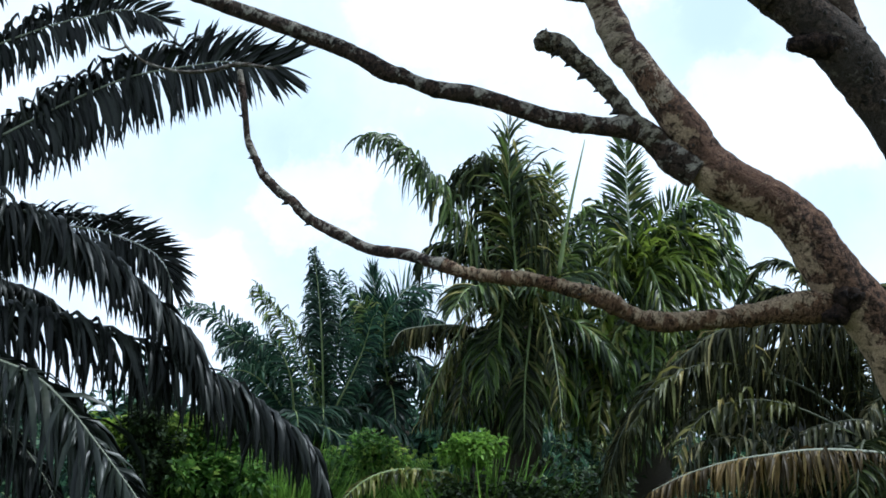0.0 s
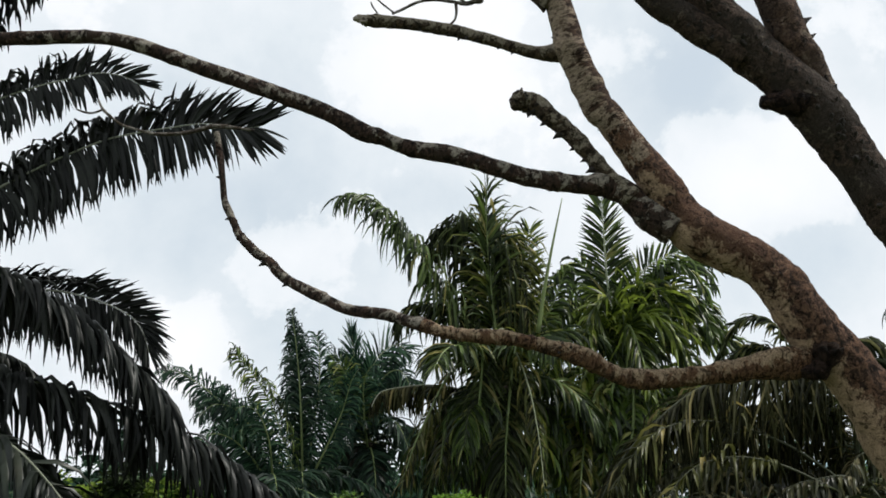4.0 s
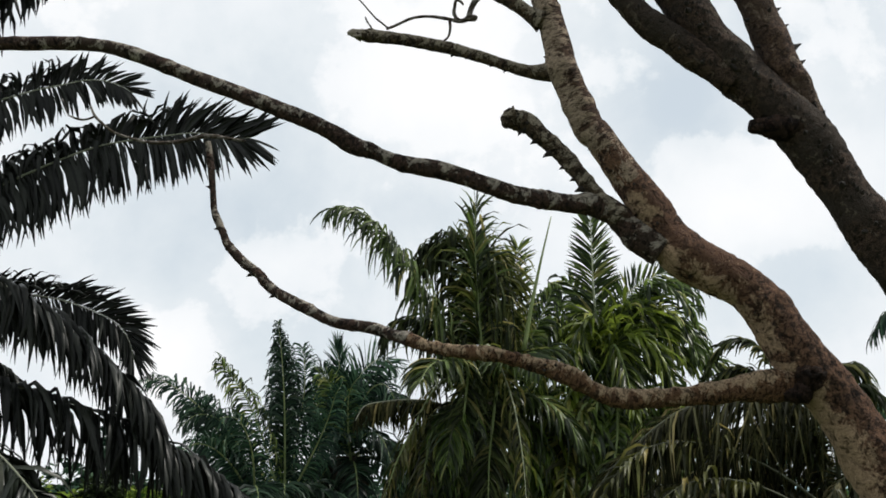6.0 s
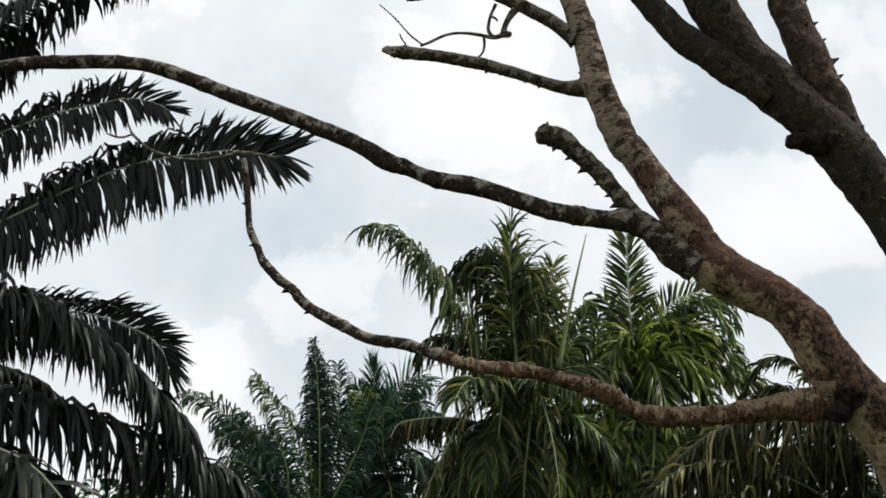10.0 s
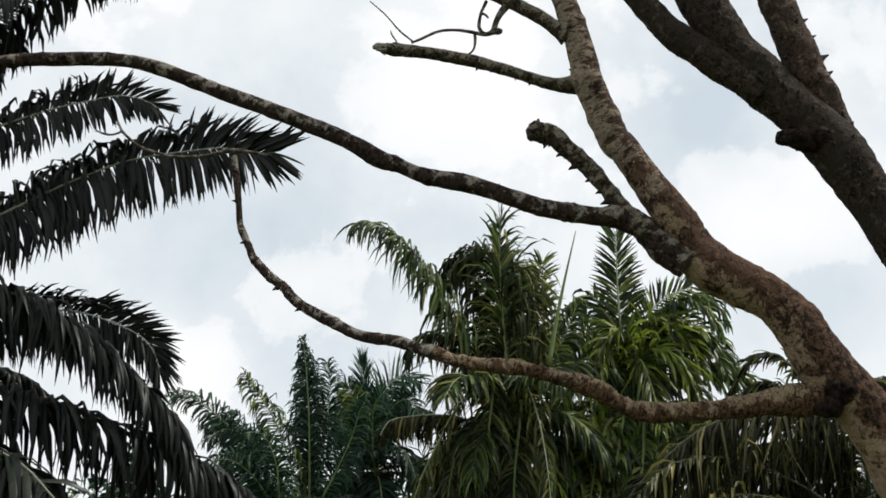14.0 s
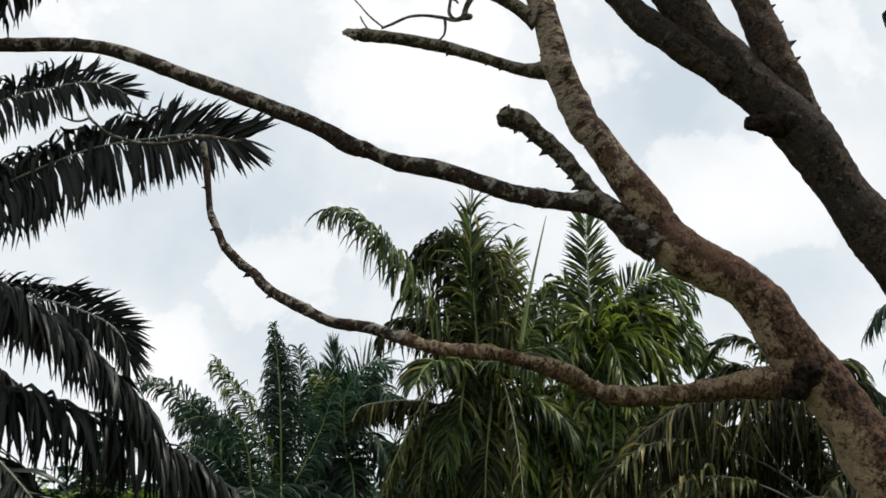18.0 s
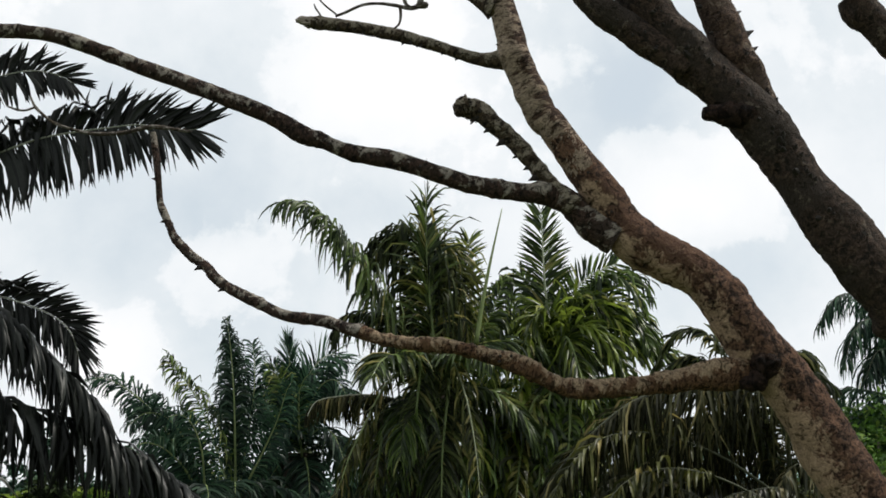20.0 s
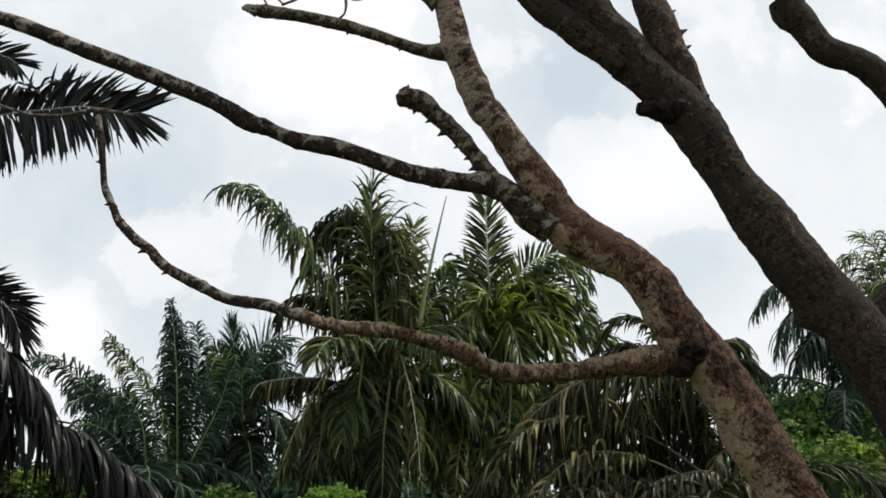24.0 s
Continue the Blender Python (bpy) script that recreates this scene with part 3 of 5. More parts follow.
    snag = [(0.703, 4.92, 3.719, 0.0542), (0.622, 4.92, 3.714, 0.0419), (0.554, 4.92, 3.717, 0.0310), (0.487, 4.92, 3.730, 0.0291), (0.352, 4.92, 3.776, 0.0286), (0.216, 4.92, 3.817, 0.0303), (0.080, 4.92, 3.851, 0.0294), (-0.056, 4.92, 3.876, 0.0297), (-0.166, 4.92, 3.889, 0.0312), (-0.234, 4.92, 3.896, 0.0298), (-0.289, 4.92, 3.904, 0.0216)]
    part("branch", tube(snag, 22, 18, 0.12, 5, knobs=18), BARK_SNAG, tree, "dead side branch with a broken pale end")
    part("broken_end", tube([(-0.262, 4.92, 3.9, 0.027), (-0.29, 4.92, 3.905, 0.022), (-0.31, 4.92, 3.908, 0.016), (-0.332, 4.92, 3.905, 0.007)], 10, 6, 0.45, 6, 9.0), BROKEN, tree, "pale splintered wood")
    part("broken_end", tube([(-0.262, 4.9, 3.885, 0.014), (-0.285, 4.9, 3.883, 0.009), (-0.305, 4.9, 3.886, 0.004)], 8, 5, 0.4, 61, 9.0), BROKEN, tree, "pale splintered wood")
    part("broken_end", tube([(0.468, 4.86, 3.452, 0.045), (0.444, 4.86, 3.446, 0.042), (0.428, 4.86, 3.43, 0.03), (0.414, 4.86, 3.412, 0.012)], 16, 8, 0.5, 62, 9.0), BARK_SNAG, tree, "grey splintered wood")
    part("broken_end", tube([(0.47, 4.87, 3.48, 0.016), (0.452, 4.87, 3.5, 0.013), (0.438, 4.87, 3.505, 0.005)], 8, 5, 0.4, 63, 9.0), BARK_SNAG, tree, "grey splintered wood")
    top = [(0.612, 4.90, 3.975, 0.0611), (0.545, 4.90, 4.012, 0.0368), (0.480, 4.90, 4.061, 0.0347), (0.413, 4.90, 4.098, 0.0330), (0.239, 4.90, 4.193, 0.0345), (0.138, 4.90, 4.227, 0.0315), (0.036, 4.90, 4.242, 0.0282), (-0.072, 4.90, 4.218, 0.0278), (-0.159, 4.90, 4.190, 0.0249), (-0.218, 4.90, 4.175, 0.0168)]
    part("branch", tube(top, 22, 16, 0.1, 7, knobs=8), BARK_SNAG, tree)
    thorn_row(tree, stub, (0.24, 0.31, 0.39, 0.47, 0.57, 0.67, 0.76, 0.83), (-0.75, -0.1, -0.45), 0.034)
    thorns_along(tree, stub[-3:], 7, 33, (-0.8, -0.2, 0.0), 0.018)
    thorns_along(tree, snag[3:], 14, 4, (-0.1, -0.2, -1), 0.016)
    thorns_along(tree, low, 10, 5, None, 0.014)
    thorn_row(tree, low_tip, (0.32, 0.48, 0.7, 0.88), (-0.8, -0.2, -0.5), 0.026)
    thorns_along(tree, trunk[4:22], 12, 6, None, 0.016)
    thorns_along(tree, long_limb[3:14], 14, 7, None, 0.013)
    # Two near-black lumps at the joint of low branch and trunk.
    part("lump", tube([(1.79, 4.82, 2.2, 0.045), (1.76, 4.815, 2.235, 0.058), (1.725, 4.815, 2.25, 0.05), (1.69, 4.83, 2.255, 0.03)], 22, 10, 0.5, 8, 11.0), BARK_LUMP, tree, "dark lump where the low branch leaves the trunk")
    part("lump", tube([(1.74, 4.835, 2.15, 0.035), (1.71, 4.82, 2.165, 0.045), (1.67, 4.825, 2.16, 0.035), (1.63, 4.835, 2.155, 0.02)], 22, 10, 0.5, 9, 11.0), BARK_LUMP, tree, "dark lump under the low branch")
    part("twig", tube([(-0.347, 4.9, 4.140, 0.0028), (-0.271, 4.9, 4.068, 0.0034), (-0.202, 4.9, 3.985, 0.0041), (-0.138, 4.9, 3.929, 0.0048)], 6, 5, 0.15, 20), BARK_TWIG, tree)
    part("twig", tube([(-0.245, 4.9, 3.984, 0.0027), (-0.237, 4.9, 3.961, 0.0041), (-0.214, 4.9, 3.925, 0.0041)], 6, 5, 0.15, 21), BARK_TWIG, tree)
    part("twig", tube([(-0.144, 4.9, 3.920, 0.0054), (-0.097, 4.9, 3.941, 0.0068), (-0.016, 4.9, 3.980, 0.0068), (0.066, 4.9, 3.989, 0.0068), (0.148, 4.9, 3.978, 0.0082), (0.203, 4.9, 3.966, 0.0096), (0.238, 4.9, 3.973, 0.0123), (0.260, 4.9, 3.988, 0.0137)], 6, 5, 0.15, 22), BARK_TWIG, tree)
    part("twig", tube([(0.238, 4.9, 3.978, 0.0109), (0.260, 4.9, 3.982, 0.0178), (0.285, 4.9, 3.982, 0.0164), (0.295, 4.9, 3.979, 0.0082)], 6, 5, 0.15, 23), BARK_TWIG, tree)
    part("twig", tube([(0.322, 4.9, 4.123, 0.0220), (0.288, 4.9, 4.078, 0.0178), (0.266, 4.9, 4.032, 0.0164), (0.255, 4.9, 3.988, 0.0164)], 6, 5, 0.15, 24), BARK_TWIG, tree)
    part("twig", tube([(0.220, 4.9, 4.143, 0.0096), (0.195, 4.9, 4.083, 0.0082), (0.186, 4.9, 4.041, 0.0096), (0.184, 4.9, 4.002, 0.0096), (0.205, 4.9, 3.972, 0.0096), (0.238, 4.9, 3.970, 0.0109)], 6, 5, 0.15, 25), BARK_TWIG, tree)
    part("twig", tube([(0.200, 4.9, 4.077, 0.0055), (0.217, 4.9, 4.068, 0.0055), (0.228, 4.9, 4.053, 0.0041)], 6, 5, 0.15, 26), BARK_TWIG, tree)
    part("twig", tube([(0.162, 4.9, 3.972, 0.0068), (0.164, 4.9, 3.927, 0.0068), (0.156, 4.9, 3.886, 0.0054), (0.134, 4.9, 3.862, 0.0054)], 6, 5, 0.15, 27), BARK_TWIG, tree)
    part("twig", tube([(-1.064, 5.7, 3.657, 0.0092), (-1.156, 5.7, 3.656, 0.0123), (-1.292, 5.7, 3.623, 0.0108), (-1.446, 5.7, 3.619, 0.0092), (-1.539, 5.7, 3.641, 0.0077), (-1.634, 5.7, 3.673, 0.0077), (-1.693, 5.7, 3.715, 0.0077), (-1.749, 5.7, 3.771, 0.0077), (-1.776, 5.7, 3.830, 0.0047)], 6, 5, 0.15, 28), BARK_TWIG, tree)
    part("twig", tube([(-1.743, 5.7, 3.768, 0.0062), (-1.794, 5.7, 3.748, 0.0062), (-1.840, 5.7, 3.751, 0.0062), (-1.888, 5.7, 3.770, 0.0046)], 6, 5, 0.15, 29), BARK_TWIG, tree)
    part("twig", tube([(-1.116, 5.7, 3.656, 0.0108), (-1.048, 5.7, 3.650, 0.0092), (-0.924, 5.7, 3.631, 0.0062)], 6, 5, 0.15, 30), BARK_TWIG, tree)


def build_dark_tree():
    tree = thing("tree", "dark thick-stemmed leafless tree with thorny bark", "tree")
    foot = [(2.83, 4.45, -0.35, 0.2), (2.83, 4.45, 0.3, 0.182), (2.82, 4.45, 0.9, 0.168), (2.76, 4.45, 1.4, 0.157), (2.66, 4.45, 1.7, 0.15)]
    stem = [(2.544, 4.45, 1.974, 0.1438), (2.438, 4.45, 2.144, 0.1343), (2.335, 4.45, 2.291, 0.1268), (2.238, 4.45, 2.410, 0.1233), (2.172, 4.45, 2.492, 0.1251), (2.109, 4.45, 2.575, 0.1316), (2.044, 4.45, 2.668, 0.1255), (1.965, 4.45, 2.771, 0.1236), (1.862, 4.45, 2.919, 0.1024), (1.771, 4.45, 3.076, 0.1040), (1.713, 4.45, 3.178, 0.1131), (1.611, 4.45, 3.313, 0.1048), (1.518, 4.45, 3.404, 0.1013), (1.444, 4.45, 3.482, 0.1026), (1.379, 4.45, 3.561, 0.1041), (1.296, 4.45, 3.659, 0.0933), (1.224, 4.45, 3.774, 0.0966), (1.163, 4.45, 3.894, 0.0983), (1.074, 4.45, 4.076, 0.0969), (0.946, 4.45, 4.273, 0.0959)]
    part("trunk", tube(foot + stem, 44, 14, 0.07, 11, knobs=34), BARK_DARK, tree)
    right = [(1.766, 4.47, 3.257, 0.0425), (1.706, 4.47, 3.361, 0.0560), (1.647, 4.47, 3.465, 0.0744), (1.605, 4.47, 3.565, 0.0781), (1.572, 4.47, 3.675, 0.0788), (1.535, 4.47, 3.786, 0.0738), (1.498, 4.47, 3.923, 0.0735), (1.443, 4.47, 4.090, 0.0696)]
    part("branch", tube(right, 28, 18, 0.08, 12, knobs=24), BARK_DARK_LIT, tree, "upright prickly branch")
    left = [(1.381, 4.43, 3.464, 0.0629), (1.308, 4.43, 3.524, 0.0657), (1.213, 4.43, 3.587, 0.0685), (1.114, 4.43, 3.666, 0.0653), (1.053, 4.43, 3.708, 0.0645), (0.984, 4.43, 3.774, 0.0596), (0.924, 4.43, 3.849, 0.0573), (0.856, 4.43, 3.932, 0.0547), (0.781, 4.43, 4.038, 0.0518)]
    part("branch", tube(left, 26, 18, 0.08, 13, knobs=14), BARK_DARK, tree)
    lump = [(1.641, 4.40, 3.247, 0.0693), (1.567, 4.40, 3.249, 0.0618), (1.511, 4.40, 3.249, 0.0496), (1.474, 4.40, 3.251, 0.0397), (1.444, 4.40, 3.251, 0.0348), (1.423, 4.40, 3.254, 0.0251)]
    part("branch_stub", tube(lump, 22, 12, 0.22, 14, 12.0), BARK_LUMP, tree, "broken stub, dark and rough")
    far = [(2.241, 4.60, 3.895, 0.0821), (2.266, 4.60, 3.832, 0.0795), (2.322, 4.60, 3.772, 0.0713), (2.368, 4.60, 3.702, 0.0674), (2.416, 4.60, 3.647, 0.0699), (2.487, 4.60, 3.617, 0.0648), (2.565, 4.60, 3.597, 0.0658), (2.659, 4.60, 3.534, 0.0684), (2.745, 4.60, 3.432, 0.0694), (2.864, 4.60, 3.207, 0.0742), (2.878, 4.60, 2.925, 0.0722), (2.793, 4.60, 2.629, 0.0696), (2.611, 4.60, 2.412, 0.0831), (2.482, 4.60, 2.277, 0.0962)]
    part("branch", tube(far, 28, 16, 0.08, 15, knobs=16), BARK_DARK, tree, "crooked dark branch")
    thorn_row(tree, right, (0.4, 0.5, 0.62, 0.74, 0.86), (0.9, -0.2, 0.25), 0.034)
    thorn_row(tree, right, (0.55, 0.72, 0.83), (-0.9, -0.3, 0.0), 0.026)
    thorns_along(tree, right, 18, 16, (0.1, -1.0, 0.1), 0.024)
    thorns_along(tree, stem[7:19], 60, 17, (-0.4, -1.0, 0.25), 0.027)
    thorns_along(tree, left, 10, 18, (-0.2, -0.9, -0.2), 0.016)


build_tree()
build_dark_tree()


# ---------------------------------------------------------------- the near palm
def build_near_palm():
    palm = thing("oil_palm", "dark oil palm with long arching fronds over the trees", "palm tree", "oil palms")
    crown = Vector((-5.359, 7.4, 2.157))
    palm_trunk(palm, (crown.x, crown.y, -0.1), crown, 0.3, 1)
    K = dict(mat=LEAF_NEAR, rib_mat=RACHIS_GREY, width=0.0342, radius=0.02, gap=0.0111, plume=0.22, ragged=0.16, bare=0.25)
    side_on = (0.1, -1, 0.1)
    frond(palm, [(-5.36, 7.40, 2.16), (-4.64, 7.10, 3.36), (-4.27, 7.07, 3.95), (-3.79, 7.05, 4.52), (-3.39, 7.03, 4.87), (-3.13, 7.00, 5.07), (-2.90, 6.97, 5.24), (-2.67, 6.95, 5.38), (-2.43, 6.93, 5.47), (-2.22, 6.90, 5.48)], seed=1, leaf_length=0.56, droop=1.1, lift=0.1, back_lift=0.5, tip=0.6, single_from=0.7, **K)
    frond(palm, [(-5.36, 7.40, 2.16), (-4.79, 7.40, 3.12), (-4.33, 7.38, 3.76), (-3.91, 7.37, 4.30), (-3.59, 7.35, 4.69), (-3.36, 7.33, 4.90), (-3.16, 7.32, 5.03), (-3.04, 7.30, 5.05)], seed=10, leaf_length=0.5, droop=1.1, back_lift=0.6, tip=0.5, **K)
    frond(palm, [(-5.36, 7.40, 2.16), (-4.35, 7.00, 3.23), (-3.83, 6.99, 3.73), (-3.35, 6.98, 4.08), (-3.06, 6.97, 4.24), (-2.81, 6.96, 4.34), (-2.55, 6.95, 4.42), (-2.36, 6.94, 4.46), (-2.20, 6.93, 4.49), (-2.07, 6.92, 4.48), (-1.96, 6.91, 4.44), (-1.88, 6.90, 4.39)], seed=2, leaf_length=0.41, droop=1.2, single_from=0.72, back_lift=0.55, tip=0.42, tip_face=side_on, **{**K, "gap": 0.0098})
    frond(palm, [(-5.36, 7.40, 2.16), (-4.31, 7.10, 2.62), (-3.76, 7.07, 3.17), (-3.31, 7.04, 3.48), (-2.94, 7.01, 3.66), (-2.61, 6.98, 3.82), (-2.35, 6.95, 3.93), (-2.09, 6.92, 4.02), (-1.86, 6.90, 4.06), (-1.64, 6.87, 4.08), (-1.45, 6.84, 4.09), (-1.29, 6.81, 4.06), (-1.17, 6.78, 4.03), (-1.07, 6.75, 4.03)], seed=3, leaf_length=0.49, droop=1.25, single_from=0.72, back_lift=0.7, tip=0.6, tip_face=side_on, **{**K, "gap": 0.009})
    frond(palm, [(-5.36, 7.40, 2.16), (-4.20, 6.90, 2.66), (-3.68, 6.88, 3.04), (-3.19, 6.86, 3.16), (-2.82, 6.85, 3.14), (-2.54, 6.83, 3.05), (-2.35, 6.81, 2.94), (-2.17, 6.79, 2.81), (-2.00, 6.77, 2.68), (-1.83, 6.75, 2.54), (-1.68, 6.74, 2.39), (-1.56, 6.72, 2.24), (-1.49, 6.70, 2.10)], seed=4, leaf_length=0.58, droop=1.05, single_from=0.72, lift=0.1, back_lift=0.8, tip=0.75, **{**K, "gap": 0.0135})
    frond(palm, [(-5.36, 7.40, 2.16), (-4.31, 7.50, 2.35), (-3.69, 7.49, 2.84), (-3.22, 7.47, 3.07), (-2.87, 7.46, 3.12), (-2.64, 7.44, 3.13), (-2.43, 7.42, 3.10), (-2.27, 7.41, 3.05), (-2.12, 7.39, 2.99), (-1.99, 7.38, 2.91), (-1.91, 7.36, 2.80), (-1.87, 7.35, 2.68)], seed=5, leaf_length=0.44, droop=0.85, single_from=0.72, back_lift=0.1, spread=44, tip=0.5, tip_face=side_on, **{**K, "width": 0.027, "gap": 0.0085})
    frond(palm, [(-5.36, 7.40, 2.16), (-4.23, 7.10, 2.12), (-3.62, 7.07, 2.40), (-3.11, 7.04, 2.50), (-2.74, 7.00, 2.50), (-2.55, 6.97, 2.47), (-2.36, 6.94, 2.42), (-2.17, 6.91, 2.36), (-1.96, 6.88, 2.29), (-1.79, 6.84, 2.24), (-1.63, 6.81, 2.16), (-1.44, 6.78, 2.06), (-1.24, 6.75, 1.95), (-1.05, 6.71, 1.81), (-0.87, 6.68, 1.66), (-0.76, 6.65, 1.45)], seed=6, leaf_length=0.66, droop=1.2, single_from=0.72, lift=0.1, back_lift=0.7, tip=0.7, **{**K, "gap": 0.0165})
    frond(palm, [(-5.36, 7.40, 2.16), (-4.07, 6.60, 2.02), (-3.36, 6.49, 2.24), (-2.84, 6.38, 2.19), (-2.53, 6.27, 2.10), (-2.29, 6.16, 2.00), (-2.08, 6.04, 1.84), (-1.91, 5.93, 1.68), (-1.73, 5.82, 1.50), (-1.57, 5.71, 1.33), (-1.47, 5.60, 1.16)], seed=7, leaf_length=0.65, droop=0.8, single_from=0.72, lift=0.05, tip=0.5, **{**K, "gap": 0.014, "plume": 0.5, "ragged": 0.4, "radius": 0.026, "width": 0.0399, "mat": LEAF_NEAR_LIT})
    frond(palm, [(-5.36, 7.40, 2.16), (-4.23, 6.90, 1.83), (-3.58, 6.76, 2.03), (-2.99, 6.62, 1.94), (-2.59, 6.48, 1.74), (-2.33, 6.34, 1.51), (-2.14, 6.20, 1.27)], seed=8, leaf_length=0.65, droop=1.0, lift=0.1, **K)
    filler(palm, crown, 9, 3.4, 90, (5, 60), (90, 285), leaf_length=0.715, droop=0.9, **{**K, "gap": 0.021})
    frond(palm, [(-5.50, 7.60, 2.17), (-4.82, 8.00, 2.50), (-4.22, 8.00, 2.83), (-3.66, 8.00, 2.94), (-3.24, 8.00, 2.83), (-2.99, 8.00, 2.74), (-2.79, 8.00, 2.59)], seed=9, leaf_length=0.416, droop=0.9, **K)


build_near_palm()


# ---------------------------------------------------------------- the palms behind
def build_mid_palms():
    front = (0.0, -1.0, 0.25)
    palm = thing("oil_palm", "oil palm with tattered upright and drooping fronds", "palm tree", "oil palms")
    c = (0.67, 12.00, 2.89)
    palm_trunk(palm, (c[0], c[1], -0.1), c, 0.3, 2)
    K = dict(leaf_length=0.546, gap=0.0132, width=0.036, mat=LEAF_MID, rib_mat=RACHIS_GREEN, radius=0.026, spread=52, bow=1.1, plume=0.22, ragged=0.25, bare=0.12)
    frond(palm, [(0.64, 12.00, 2.88), (0.41, 11.96, 3.33), (0.26, 11.91, 3.64), (0.13, 11.87, 3.95), (-0.01, 11.82, 4.25), (-0.17, 11.78, 4.52), (-0.36, 11.73, 4.75), (-0.56, 11.69, 4.92), (-0.76, 11.64, 4.99), (-0.93, 11.60, 4.97)], seed=21, droop=0.95, single_from=0.55, lift=0.1, back_lift=0.5, tip=0.45, **{**K, "mat": LEAF_DARK, "ragged": 0.4, "plume": 0.4, "gap": 0.0145, "bow": 0.7, "leaf_length": 0.64, "width": 0.032})
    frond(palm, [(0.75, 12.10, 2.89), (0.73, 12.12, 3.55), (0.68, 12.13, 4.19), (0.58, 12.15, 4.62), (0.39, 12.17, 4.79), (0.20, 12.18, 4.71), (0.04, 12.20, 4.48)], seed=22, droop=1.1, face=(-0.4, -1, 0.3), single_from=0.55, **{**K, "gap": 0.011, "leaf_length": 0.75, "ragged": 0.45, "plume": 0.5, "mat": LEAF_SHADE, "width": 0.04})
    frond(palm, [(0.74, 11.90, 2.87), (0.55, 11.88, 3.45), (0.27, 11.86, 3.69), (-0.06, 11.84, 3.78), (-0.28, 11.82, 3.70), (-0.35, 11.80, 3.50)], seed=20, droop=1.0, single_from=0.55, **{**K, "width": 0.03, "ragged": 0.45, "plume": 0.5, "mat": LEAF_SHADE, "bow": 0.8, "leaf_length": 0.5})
    frond(palm, [(0.77, 12.00, 2.88), (0.72, 11.98, 3.52), (0.68, 11.96, 4.09), (0.66, 11.94, 4.53), (0.66, 11.92, 4.85), (0.68, 11.90, 5.12)], seed=23, droop=0.4, single_from=0.55, face=(0.7, -1, 0.2), tip=0.55, **{**K, "mat": LEAF_DARK, "ragged": 0.5, "plume": 0.5, "width": 0.036, "gap": 0.018, "leaf_length": 0.5, "spread": 44})
    frond(palm, [(0.92, 12.10, 2.89), (1.00, 12.15, 3.49), (1.04, 12.20, 3.94), (1.09, 12.25, 4.34), (1.17, 12.30, 4.72)], seed=24, droop=0.25, face=front, single_from=0.55, tip=0.5, **{**K, "mat": LEAF_MID, "gap": 0.021, "width": 0.034, "leaf_length": 0.42, "spread": 50})
    frond(palm, [(0.78, 12.00, 2.88), (0.72, 12.01, 3.65), (0.71, 12.03, 4.23), (0.75, 12.04, 4.54), (0.87, 12.06, 4.63), (1.00, 12.07, 4.37), (1.08, 12.09, 3.92), (1.13, 12.10, 3.48)], seed=25, droop=0.55, face=(0.3, -1, 0.3), single_from=0.55, tip=0.5, **{**K, "width": 0.028, "mat": LEAF_OLIVE, "plume": 0.6, "ragged": 0.4, "gap": 0.0156})
    frond(palm, [(0.85, 12.30, 2.99), (1.11, 12.33, 3.40), (1.35, 12.35, 3.76), (1.49, 12.38, 4.06), (1.58, 12.40, 4.27)], seed=26, droop=0.9, face=front, **{**K, "mat": LEAF_MID, "leaf_length": 0.442, "gap": 0.012})
    frond(palm, [(0.72, 12.20, 2.91), (0.85, 12.23, 3.26), (0.92, 12.27, 3.71), (0.88, 12.30, 4.04)], seed=27, droop=0.6, face=front, **{**K, "leaf_length": 0.52})
    frond(palm, [(0.63, 11.80, 2.87), (0.73, 11.63, 3.42), (0.80, 11.47, 3.39), (0.92, 11.30, 3.08), (1.01, 11.13, 2.69), (1.06, 10.97, 2.21), (1.07, 10.80, 1.78)], seed=28, droop=0.95, single_from=0.55, **{**K, "width": 0.028, "plume": 0.6, "ragged": 0.5, "mat": LEAF_OLIVE, "gap": 0.04, "leaf_length": 0.36, "rib_mat": RACHIS_PALE, "radius": 0.018})
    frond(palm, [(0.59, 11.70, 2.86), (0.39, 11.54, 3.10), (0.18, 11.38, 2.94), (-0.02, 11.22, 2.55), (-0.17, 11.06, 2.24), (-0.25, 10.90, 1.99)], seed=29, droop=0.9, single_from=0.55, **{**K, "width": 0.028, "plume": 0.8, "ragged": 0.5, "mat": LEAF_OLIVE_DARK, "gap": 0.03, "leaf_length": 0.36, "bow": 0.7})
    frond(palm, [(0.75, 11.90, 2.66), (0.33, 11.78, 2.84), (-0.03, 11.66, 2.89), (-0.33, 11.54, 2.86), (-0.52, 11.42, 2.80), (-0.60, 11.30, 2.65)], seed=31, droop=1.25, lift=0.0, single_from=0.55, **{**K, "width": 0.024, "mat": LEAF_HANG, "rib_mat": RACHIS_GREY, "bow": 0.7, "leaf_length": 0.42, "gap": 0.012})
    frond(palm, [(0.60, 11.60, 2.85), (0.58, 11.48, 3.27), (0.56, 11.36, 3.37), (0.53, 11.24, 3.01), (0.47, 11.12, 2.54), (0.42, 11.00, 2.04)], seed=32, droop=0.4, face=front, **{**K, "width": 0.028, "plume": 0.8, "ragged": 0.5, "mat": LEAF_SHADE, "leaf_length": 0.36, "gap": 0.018})
